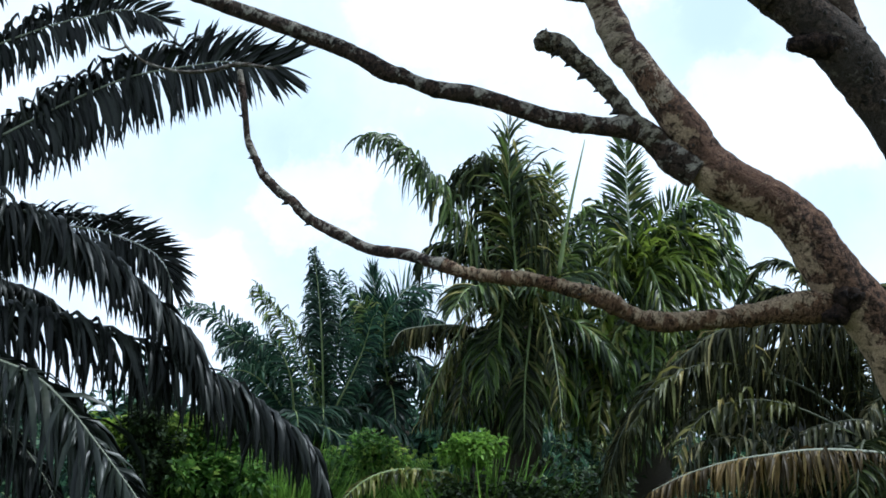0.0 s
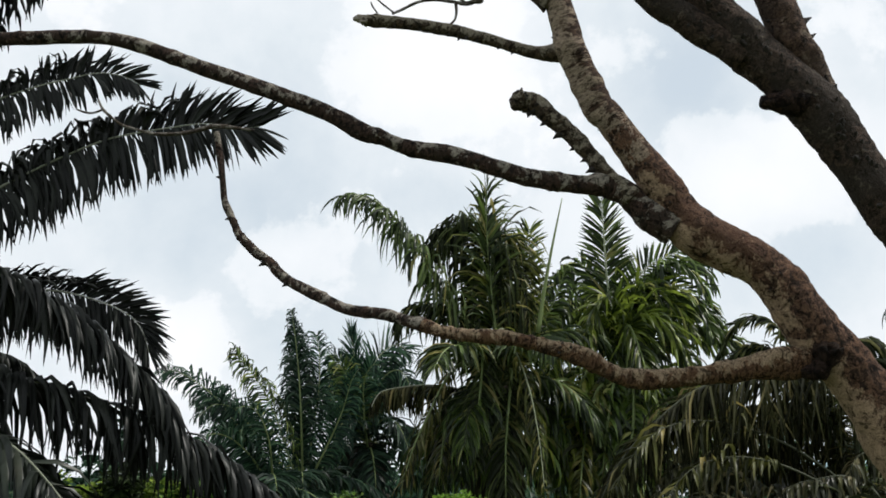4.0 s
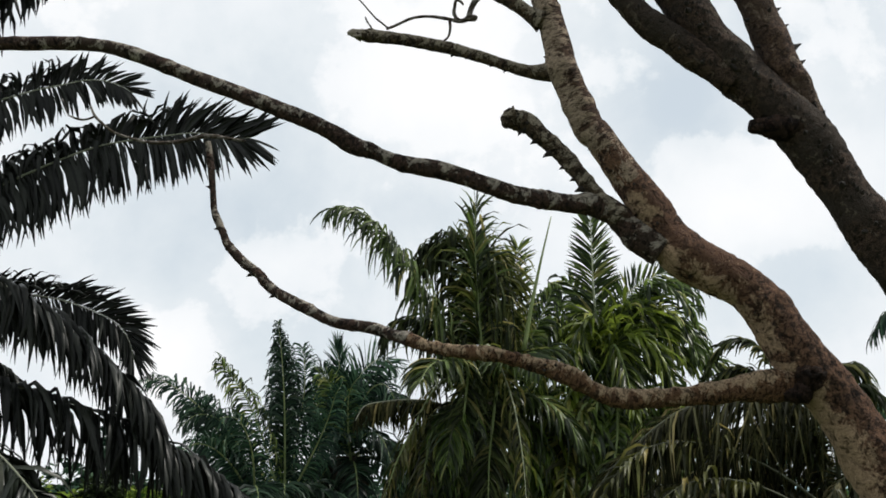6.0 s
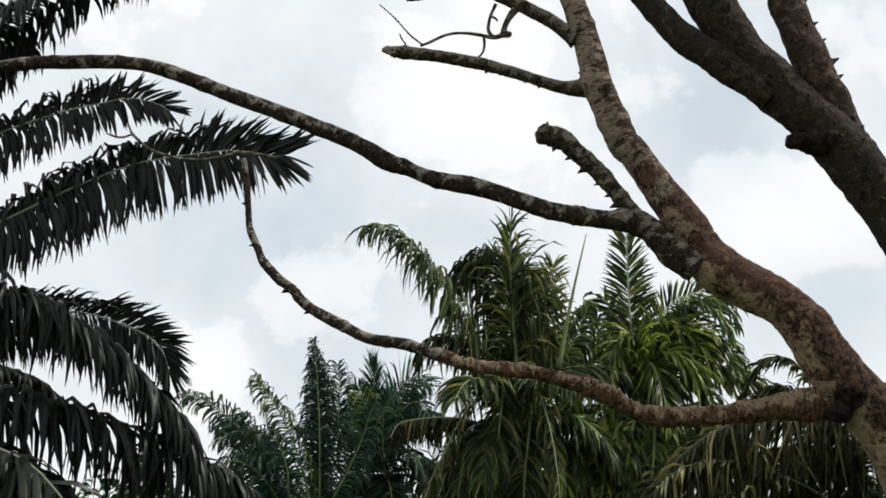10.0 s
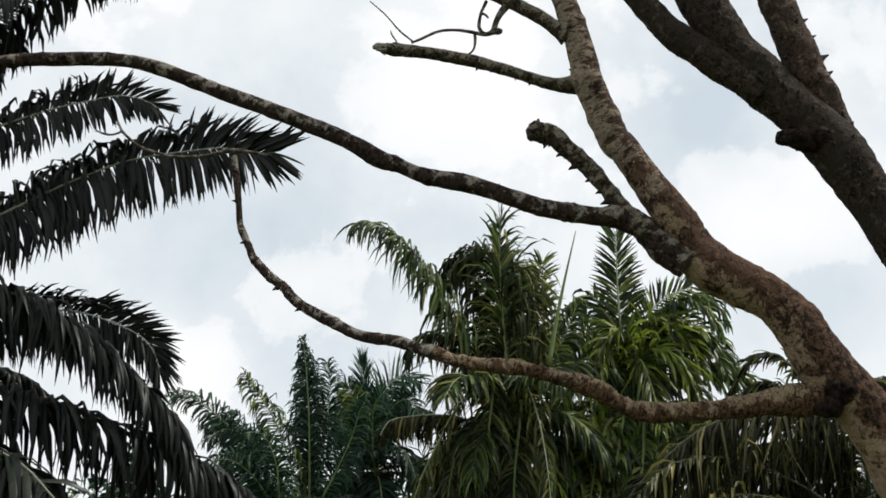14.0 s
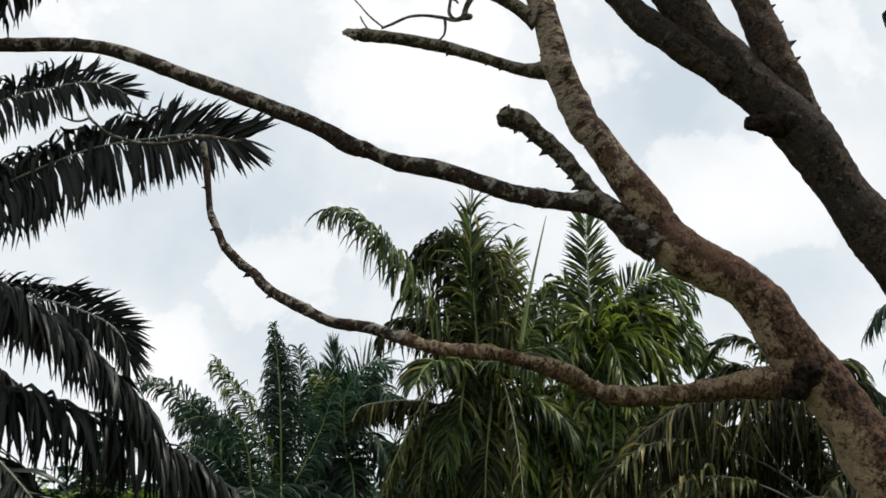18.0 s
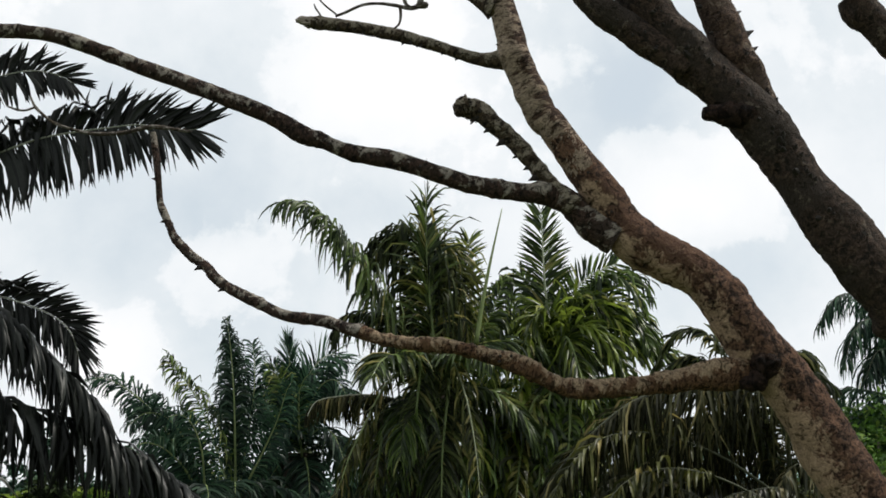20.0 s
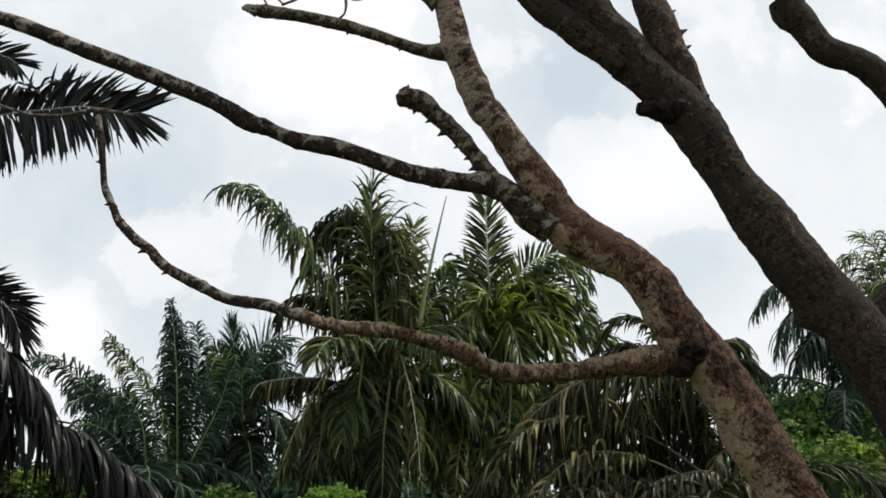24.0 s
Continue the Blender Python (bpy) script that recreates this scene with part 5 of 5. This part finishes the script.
def build_far_palms():
    front = (0.0, -1.0, 0.3)
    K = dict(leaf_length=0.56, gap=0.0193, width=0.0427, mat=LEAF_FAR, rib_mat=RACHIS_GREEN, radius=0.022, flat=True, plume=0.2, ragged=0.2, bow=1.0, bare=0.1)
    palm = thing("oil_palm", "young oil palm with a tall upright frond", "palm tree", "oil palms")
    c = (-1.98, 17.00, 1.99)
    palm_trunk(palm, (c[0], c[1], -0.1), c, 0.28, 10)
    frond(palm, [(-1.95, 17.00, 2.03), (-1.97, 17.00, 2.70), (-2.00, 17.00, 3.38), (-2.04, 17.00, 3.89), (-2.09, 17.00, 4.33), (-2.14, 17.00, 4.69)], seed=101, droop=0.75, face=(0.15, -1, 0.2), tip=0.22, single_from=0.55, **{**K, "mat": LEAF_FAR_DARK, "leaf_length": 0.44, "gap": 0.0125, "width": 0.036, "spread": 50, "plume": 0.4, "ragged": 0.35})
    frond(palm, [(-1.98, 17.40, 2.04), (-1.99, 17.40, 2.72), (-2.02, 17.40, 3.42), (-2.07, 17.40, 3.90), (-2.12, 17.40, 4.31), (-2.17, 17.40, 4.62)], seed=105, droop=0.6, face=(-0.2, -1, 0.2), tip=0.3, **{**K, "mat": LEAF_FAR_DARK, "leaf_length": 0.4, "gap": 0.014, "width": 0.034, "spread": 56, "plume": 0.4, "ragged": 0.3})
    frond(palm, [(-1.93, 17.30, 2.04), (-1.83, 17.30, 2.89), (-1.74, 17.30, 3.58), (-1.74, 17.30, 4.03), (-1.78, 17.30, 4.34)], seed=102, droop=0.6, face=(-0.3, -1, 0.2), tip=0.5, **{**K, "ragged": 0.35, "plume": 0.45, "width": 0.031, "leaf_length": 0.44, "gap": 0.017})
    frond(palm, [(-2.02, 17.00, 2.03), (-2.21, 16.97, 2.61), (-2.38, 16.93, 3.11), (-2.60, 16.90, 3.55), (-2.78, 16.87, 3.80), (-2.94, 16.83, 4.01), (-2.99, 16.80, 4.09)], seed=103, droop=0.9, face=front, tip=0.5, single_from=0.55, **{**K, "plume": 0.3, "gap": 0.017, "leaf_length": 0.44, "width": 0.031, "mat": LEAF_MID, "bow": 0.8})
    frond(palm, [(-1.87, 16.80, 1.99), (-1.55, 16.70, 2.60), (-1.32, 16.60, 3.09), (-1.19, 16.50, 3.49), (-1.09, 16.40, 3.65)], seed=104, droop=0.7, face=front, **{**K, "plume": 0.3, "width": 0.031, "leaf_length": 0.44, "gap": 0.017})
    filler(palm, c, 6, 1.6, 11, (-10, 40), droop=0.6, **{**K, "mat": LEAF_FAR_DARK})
    palm = thing("oil_palm", "bluish green oil palm with arching fronds", "palm tree", "oil palms")
    c = (-1.04, 18.00, 2.68)
    palm_trunk(palm, (c[0], c[1], -0.1), c, 0.28, 12)
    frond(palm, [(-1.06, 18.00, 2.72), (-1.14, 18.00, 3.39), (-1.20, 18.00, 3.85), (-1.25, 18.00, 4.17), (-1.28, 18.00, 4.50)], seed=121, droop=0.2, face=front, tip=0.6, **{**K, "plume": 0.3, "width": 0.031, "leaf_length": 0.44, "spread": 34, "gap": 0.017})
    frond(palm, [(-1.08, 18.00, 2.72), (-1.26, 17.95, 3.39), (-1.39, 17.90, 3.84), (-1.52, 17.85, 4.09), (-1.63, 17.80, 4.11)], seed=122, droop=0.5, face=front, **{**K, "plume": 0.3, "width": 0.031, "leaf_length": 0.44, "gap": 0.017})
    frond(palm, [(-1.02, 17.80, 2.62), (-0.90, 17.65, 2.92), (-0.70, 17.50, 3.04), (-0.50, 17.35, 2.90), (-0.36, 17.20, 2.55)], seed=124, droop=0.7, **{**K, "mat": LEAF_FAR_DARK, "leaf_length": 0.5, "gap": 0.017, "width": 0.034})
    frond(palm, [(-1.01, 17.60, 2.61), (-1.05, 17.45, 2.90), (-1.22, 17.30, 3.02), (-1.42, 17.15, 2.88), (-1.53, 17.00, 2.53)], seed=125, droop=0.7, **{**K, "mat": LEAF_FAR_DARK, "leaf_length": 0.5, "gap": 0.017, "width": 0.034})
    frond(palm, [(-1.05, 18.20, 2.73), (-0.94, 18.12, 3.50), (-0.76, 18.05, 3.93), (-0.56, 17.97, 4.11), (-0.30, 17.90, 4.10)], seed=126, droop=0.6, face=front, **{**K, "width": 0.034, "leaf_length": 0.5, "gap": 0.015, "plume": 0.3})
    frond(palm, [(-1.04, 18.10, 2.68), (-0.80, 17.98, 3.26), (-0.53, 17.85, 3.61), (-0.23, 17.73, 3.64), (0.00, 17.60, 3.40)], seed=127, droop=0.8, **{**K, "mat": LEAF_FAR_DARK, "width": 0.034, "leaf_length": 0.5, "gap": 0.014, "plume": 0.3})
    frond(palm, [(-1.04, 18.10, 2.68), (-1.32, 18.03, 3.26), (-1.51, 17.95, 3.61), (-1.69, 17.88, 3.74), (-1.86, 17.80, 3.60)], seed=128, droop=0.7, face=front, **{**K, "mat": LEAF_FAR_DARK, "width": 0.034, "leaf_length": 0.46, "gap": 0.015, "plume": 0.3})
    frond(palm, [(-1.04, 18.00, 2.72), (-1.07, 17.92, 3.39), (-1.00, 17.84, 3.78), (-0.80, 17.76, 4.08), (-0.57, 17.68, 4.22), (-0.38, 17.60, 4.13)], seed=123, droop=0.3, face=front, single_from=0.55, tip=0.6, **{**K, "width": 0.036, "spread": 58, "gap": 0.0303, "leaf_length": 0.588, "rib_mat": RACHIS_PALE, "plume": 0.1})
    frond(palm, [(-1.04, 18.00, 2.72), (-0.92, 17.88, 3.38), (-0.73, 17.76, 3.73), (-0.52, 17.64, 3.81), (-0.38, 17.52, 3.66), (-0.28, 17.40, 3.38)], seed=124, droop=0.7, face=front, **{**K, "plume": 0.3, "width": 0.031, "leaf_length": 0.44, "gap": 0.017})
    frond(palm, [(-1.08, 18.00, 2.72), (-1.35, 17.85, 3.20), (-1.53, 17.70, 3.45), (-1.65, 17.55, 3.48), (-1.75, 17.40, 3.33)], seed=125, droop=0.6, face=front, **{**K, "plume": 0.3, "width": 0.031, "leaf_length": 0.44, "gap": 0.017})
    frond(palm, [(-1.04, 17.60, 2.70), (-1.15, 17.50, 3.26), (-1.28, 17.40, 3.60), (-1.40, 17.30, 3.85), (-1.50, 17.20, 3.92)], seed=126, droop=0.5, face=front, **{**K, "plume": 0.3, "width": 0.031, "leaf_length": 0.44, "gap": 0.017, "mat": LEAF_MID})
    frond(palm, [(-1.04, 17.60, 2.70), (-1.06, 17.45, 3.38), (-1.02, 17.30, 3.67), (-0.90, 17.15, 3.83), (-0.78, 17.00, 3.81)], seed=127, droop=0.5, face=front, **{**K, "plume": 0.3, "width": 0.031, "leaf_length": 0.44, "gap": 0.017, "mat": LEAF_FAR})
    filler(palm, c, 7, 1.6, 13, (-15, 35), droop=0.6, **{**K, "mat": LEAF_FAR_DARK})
    palm = thing("oil_palm", "oil palm with silvery feathered fronds", "palm tree", "oil palms")
    c = (-2.31, 16.00, 1.93)
    palm_trunk(palm, (c[0], c[1], -0.1), c, 0.28, 14)
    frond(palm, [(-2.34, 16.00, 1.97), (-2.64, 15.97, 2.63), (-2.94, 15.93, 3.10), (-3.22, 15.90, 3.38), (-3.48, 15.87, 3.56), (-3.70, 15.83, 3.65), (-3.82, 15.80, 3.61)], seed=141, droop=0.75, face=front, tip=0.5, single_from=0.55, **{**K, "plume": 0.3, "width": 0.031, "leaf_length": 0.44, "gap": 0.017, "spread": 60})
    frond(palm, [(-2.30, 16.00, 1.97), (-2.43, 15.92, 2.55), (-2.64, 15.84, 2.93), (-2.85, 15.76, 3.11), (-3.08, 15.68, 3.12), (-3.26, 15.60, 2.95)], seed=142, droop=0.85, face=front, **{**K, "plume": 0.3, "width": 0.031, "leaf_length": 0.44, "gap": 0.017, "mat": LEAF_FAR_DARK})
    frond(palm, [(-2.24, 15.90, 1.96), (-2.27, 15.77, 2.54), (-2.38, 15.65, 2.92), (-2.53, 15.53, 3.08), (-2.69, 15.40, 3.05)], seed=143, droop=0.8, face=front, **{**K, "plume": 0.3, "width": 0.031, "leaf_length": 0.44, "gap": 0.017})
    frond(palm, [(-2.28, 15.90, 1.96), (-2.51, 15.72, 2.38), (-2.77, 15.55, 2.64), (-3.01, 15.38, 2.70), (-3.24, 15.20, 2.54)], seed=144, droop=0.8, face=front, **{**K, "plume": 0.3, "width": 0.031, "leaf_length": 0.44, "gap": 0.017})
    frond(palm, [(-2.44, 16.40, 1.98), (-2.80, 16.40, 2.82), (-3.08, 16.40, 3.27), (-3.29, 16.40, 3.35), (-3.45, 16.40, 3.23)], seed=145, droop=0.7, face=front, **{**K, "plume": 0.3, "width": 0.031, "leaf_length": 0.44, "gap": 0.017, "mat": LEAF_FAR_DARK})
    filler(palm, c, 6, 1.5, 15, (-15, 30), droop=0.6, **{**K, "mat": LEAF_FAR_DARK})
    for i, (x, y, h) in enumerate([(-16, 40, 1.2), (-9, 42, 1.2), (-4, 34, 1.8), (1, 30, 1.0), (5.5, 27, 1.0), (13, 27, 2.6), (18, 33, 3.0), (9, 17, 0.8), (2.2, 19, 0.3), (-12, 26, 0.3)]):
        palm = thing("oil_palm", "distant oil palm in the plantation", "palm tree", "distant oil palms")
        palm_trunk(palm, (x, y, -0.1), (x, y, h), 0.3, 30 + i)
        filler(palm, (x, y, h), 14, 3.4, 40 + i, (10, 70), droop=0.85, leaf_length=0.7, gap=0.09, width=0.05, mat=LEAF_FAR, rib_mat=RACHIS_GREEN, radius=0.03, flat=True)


build_mid_palms()
build_far_palms()


# ---------------------------------------------------------------- bushes, grass, far wood
def leaf_clump(rnd, centre, size, count, leaf_size, squash=0.8):
    """Many small bent leaves on an uneven cloud of tufts."""
    pieces = []
    tufts = [(Vector(centre) + Vector((rnd.gauss(0, 0.45), rnd.gauss(0, 0.45), rnd.gauss(0, 0.4) * squash)) * size, size * rnd.uniform(0.22, 0.42)) for _ in range(max(6, count // 70))]
    for _ in range(count):
        c, r = rnd.choice(tufts)
        d = Vector((rnd.gauss(0, 1), rnd.gauss(0, 1), rnd.gauss(0, 1))).normalized()
        p = c + d * r * rnd.uniform(0.6, 1.0)
        out = (d + Vector((rnd.uniform(-0.6, 0.6), rnd.uniform(-0.6, 0.6), rnd.uniform(-0.7, 0.3)))).normalized()
        w = out.cross(Vector((rnd.uniform(-0.5, 0.5), rnd.uniform(-0.5, 0.5), 1))).normalized()
        L = leaf_size * rnd.uniform(0.6, 1.25)
        W = L * rnd.uniform(0.3, 0.45)
        m = p + out * L * 0.5 + Vector((0, 0, 0.08 * L))
        e = p + out * L + Vector((0, 0, -0.22 * L))
        pieces.append(([p, m - w * W, m + w * W, e], [(0, 1, 3), (0, 3, 2)]))
    return joined(pieces)


def bush(name, label, centre, size, count, leaf_size, seed, mat=None, group="shrubs"):
    rnd = random.Random(seed)
    b = thing(name, label, "shrub", group)
    x, y, z = centre
    for k in range(4):
        a = rnd.uniform(0, 6.3)
        q = (x + math.cos(a) * size * 0.4, y + math.sin(a) * size * 0.4, z + size * 0.3)
        part("stem", tube([(x + 0.1 * math.cos(a), y + 0.1 * math.sin(a), -0.2, 0.04), (x + 0.25 * math.cos(a) * size, y, z * 0.6, 0.03), (*q, 0.012)], 6, 4, 0.1, k), BARK_TWIG, b)
    tagged(part("foliage", leaf_clump(rnd, centre, size, count, leaf_size), mat or LEAF_BUSH, b, smooth=False), kind="stuff")


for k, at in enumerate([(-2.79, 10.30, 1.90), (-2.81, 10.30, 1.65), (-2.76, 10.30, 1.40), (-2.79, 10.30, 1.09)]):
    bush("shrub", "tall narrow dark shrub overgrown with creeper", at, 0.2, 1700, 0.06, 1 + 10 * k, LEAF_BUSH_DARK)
bush("shrub", "yellowish green shrub beside a dark one", (-3.20, 10.70, 1.73), 0.26, 2400, 0.06, 4)
bush("shrub", "yellowish green shrub beside a dark one", (-2.59, 10.80, 1.78), 0.24, 2200, 0.06, 12)
bush("shrub", "leafy green shrub overgrown with creeper", (-2.40, 10.90, 1.70), 0.34, 2600, 0.085, 2, LEAF_BUSH_MID)
bush("shrub", "leafy green shrub overgrown with creeper", (-2.14, 10.60, 1.38), 0.36, 2600, 0.085, 3, LEAF_BUSH_MID)
bush("shrub", "leafy green shrub overgrown with creeper", (-2.43, 10.50, 1.18), 0.4, 2600, 0.085, 14, LEAF_BUSH_MID)
bush("shrub", "soft green shrub in front of the far palms", (-0.87, 12.50, 1.44), 0.4, 3200, 0.07, 15, LEAF_BUSH_MID)
bush("shrub", "dark green shrub between the palms", (-1.247, 12, 1.037), 0.4, 2600, 0.07, 13, LEAF_BUSH_MID)
bush("shrub", "dark green shrub between the palms", (-0.766, 13, 1.111), 0.7, 3600, 0.08, 5)
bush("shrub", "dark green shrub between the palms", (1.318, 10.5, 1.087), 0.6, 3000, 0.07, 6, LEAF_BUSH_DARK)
bush("shrub", "green shrub between the palms", (5.87, 12.50, 2.16), 0.7, 4200, 0.08, 7, LEAF_BUSH_MID)
bush("shrub", "yellowish green shrub between the palms", (5.82, 11.60, 1.96), 0.3, 2400, 0.07, 17, LEAF_BUSH)
bush("shrub", "green shrub between the palms", (5.00, 11.00, 1.64), 0.6, 3600, 0.08, 18, LEAF_BUSH_MID)


def undergrowth():
    rnd = random.Random(77)
    pieces = []
    for i in range(46):
        y = rnd.uniform(17, 34)
        x = (-0.5 + i / 45) * 1.15 * y + rnd.uniform(-1, 1)
        pieces.append(leaf_clump(rnd, (x, y, rnd.uniform(0.3, 0.9)), rnd.uniform(0.8, 1.4), 420, 0.2))
    tagged(part("undergrowth", joined(pieces), LEAF_FAR, smooth=False), "low tangled green scrub between the far palms", "scrub", kind="stuff")


undergrowth()


def grass_patch(name, label, centre, radius, count, height, seed):
    rnd = random.Random(seed)
    pieces = []
    for _ in range(count):
        a, r = rnd.uniform(0, 6.283), radius * math.sqrt(rnd.random())
        p = Vector((centre[0] + r * math.cos(a), centre[1] + r * math.sin(a), -0.15))
        h = height * rnd.uniform(0.55, 1.1)
        lean = Vector((rnd.gauss(0, 0.25), rnd.gauss(0, 0.25), 1)).normalized()
        pieces.append(leaflet(p, lean, Vector((math.cos(a * 3), math.sin(a * 3), 0)), h, 0.028, 0.25, rnd, True))
    tagged(part(name, joined(pieces), GRASS), label, "grass", kind="stuff")


grass_patch("tall_grass", "bright lime green tuft of tall grass between the palms", (0.22, 10.30, 0), 0.25, 500, 1.82, 1)
bush("shrub", "bright lime green shrub among tall grass", (0.22, 10.20, 1.60), 0.2, 2600, 0.06, 43, LEAF_LIME)
grass_patch("tall_grass", "soft green tall grass between the palms", (-0.63, 12.20, 0), 0.5, 900, 1.64, 5)
grass_patch("tall_grass", "bright green tall grass beside the shrubs", (-1.88, 11.60, 0), 0.35, 800, 1.55, 8)
# Two dark shrubs added to darken the strip below the lime grass.
bush("shrub", "dark shrub added in front of the lime green grass", (0.03, 9.80, 1.06), 0.3, 2000, 0.07, 41, LEAF_BUSH_DARK)
bush("shrub", "dark shrub added in front of the lime green grass", (0.61, 9.80, 1.10), 0.3, 2000, 0.07, 42, LEAF_BUSH_DARK)
tuft = (-1.879, 11.4, 1.575)
grass_patch("tall_grass", "bright green tall grass beside the shrubs", (tuft[0], tuft[1], 0), 0.5, 1500, tuft[2] + 0.25, 6)
tuft = (-1.477, 12.4, 1.201)
grass_patch("tall_grass", "bright green tall grass beside the shrubs", (tuft[0], tuft[1], 0), 0.5, 1200, tuft[2] + 0.25, 7)
grass_patch("tall_grass", "tall green grass under the shrubs", (-2.2, 10.5, 0), 1.6, 2200, 1.3, 2)
grass_patch("tall_grass", "tall green grass under the palms", (4.5, 9.5, 0), 2.5, 2500, 1.2, 3)


def far_tree(x, y, high, wide, seed):
    rnd = random.Random(seed)
    t = thing("tree", "distant broadleaf tree on the skyline", "tree", "distant trees")
    part("trunk", tube([(x, y, -0.3, 0.3), (x + 0.2, y, high * 0.5, 0.2), (x, y, high * 0.85, 0.08)], 8, 4, 0.1, seed), BARK_DARK, t)
    tagged(part("crown", leaf_clump(rnd, (x, y, high * 0.68), wide, 1500, 0.55, 0.7), LEAF_FAR, t, smooth=False), kind="stuff")


for i in range(26):
    rnd = random.Random(500 + i)
    far_tree(-42 + i * 3.6 + rnd.uniform(-1, 1), 58 + rnd.uniform(-6, 10), rnd.uniform(3.0, 4.8), rnd.uniform(2.4, 3.4), 600 + i)


# ---------------------------------------------------------------- the shed
def box(x0, y0, z0, x1, y1, z1):
    v = [(x, y, z) for z in (z0, z1) for y in (y0, y1) for x in (x0, x1)]
    return v, [(0, 2, 3, 1), (4, 5, 7, 6), (0, 1, 5, 4), (2, 6, 7, 3), (0, 4, 6, 2), (1, 3, 7, 5)]


def corrugated(x0, x1, y0, z0, y1, z1, waves=40):
    verts, faces = [], []
    n = waves * 4
    for j, (y, z) in enumerate(((y0, z0), (y1, z1))):
        for lay in (0, -0.02):
            for i in range(n + 1):
                verts.append((x0 + (x1 - x0) * i / n, y, z + lay + 0.02 * math.sin(i / 4 * 2 * math.pi)))
    m = n + 1
    for i in range(n):
        faces += [(i, i + 1, 2 * m + i + 1, 2 * m + i), (m + i, 3 * m + i, 3 * m + i + 1, m + i + 1), (i, m + i, m + i + 1, i + 1), (2 * m + i, 2 * m + i + 1, 3 * m + i + 1, 3 * m + i)]
    return verts, faces


def build_shed():
    shed = thing("shed", "low shed with shaded walls and a light blue metal roof", "building")
    a = (9.01, 24, 2.39)
    x, y, z = a
    x0, x1 = x - 0.7, x + 1.0
    part("wall", box(x0, y, -0.2, x1, y + 0.15, z - 0.12), WALL_SHADED, shed, smooth=False)
    part("wall", box(x0, y + 4.0, -0.2, x1, y + 4.15, z - 0.12), WALL_SHADED, shed, smooth=False)
    part("wall", box(x0, y + 0.15, -0.2, x0 + 0.15, y + 4.0, z - 0.12), WALL_SHADED, shed, smooth=False)
    part("wall", box(x1 - 0.15, y + 0.15, -0.2, x1, y + 4.0, z - 0.12), WALL_SHADED, shed, smooth=False)
    part("roof", corrugated(x0 - 0.3, x1 + 0.3, y - 0.5, z - 0.05, y + 2.1, z + 0.16, 18), ROOF_BLUE, shed, smooth=False)
    part("roof", corrugated(x0 - 0.3, x1 + 0.3, y + 4.6, z - 0.05, y + 2.1, z + 0.16, 18), ROOF_BLUE, shed, smooth=False)
    part("window", box(x + 0.1, y - 0.02, 0.7, x + 0.7, y, 1.4), DARK_GAP, shed, smooth=False)


build_shed()
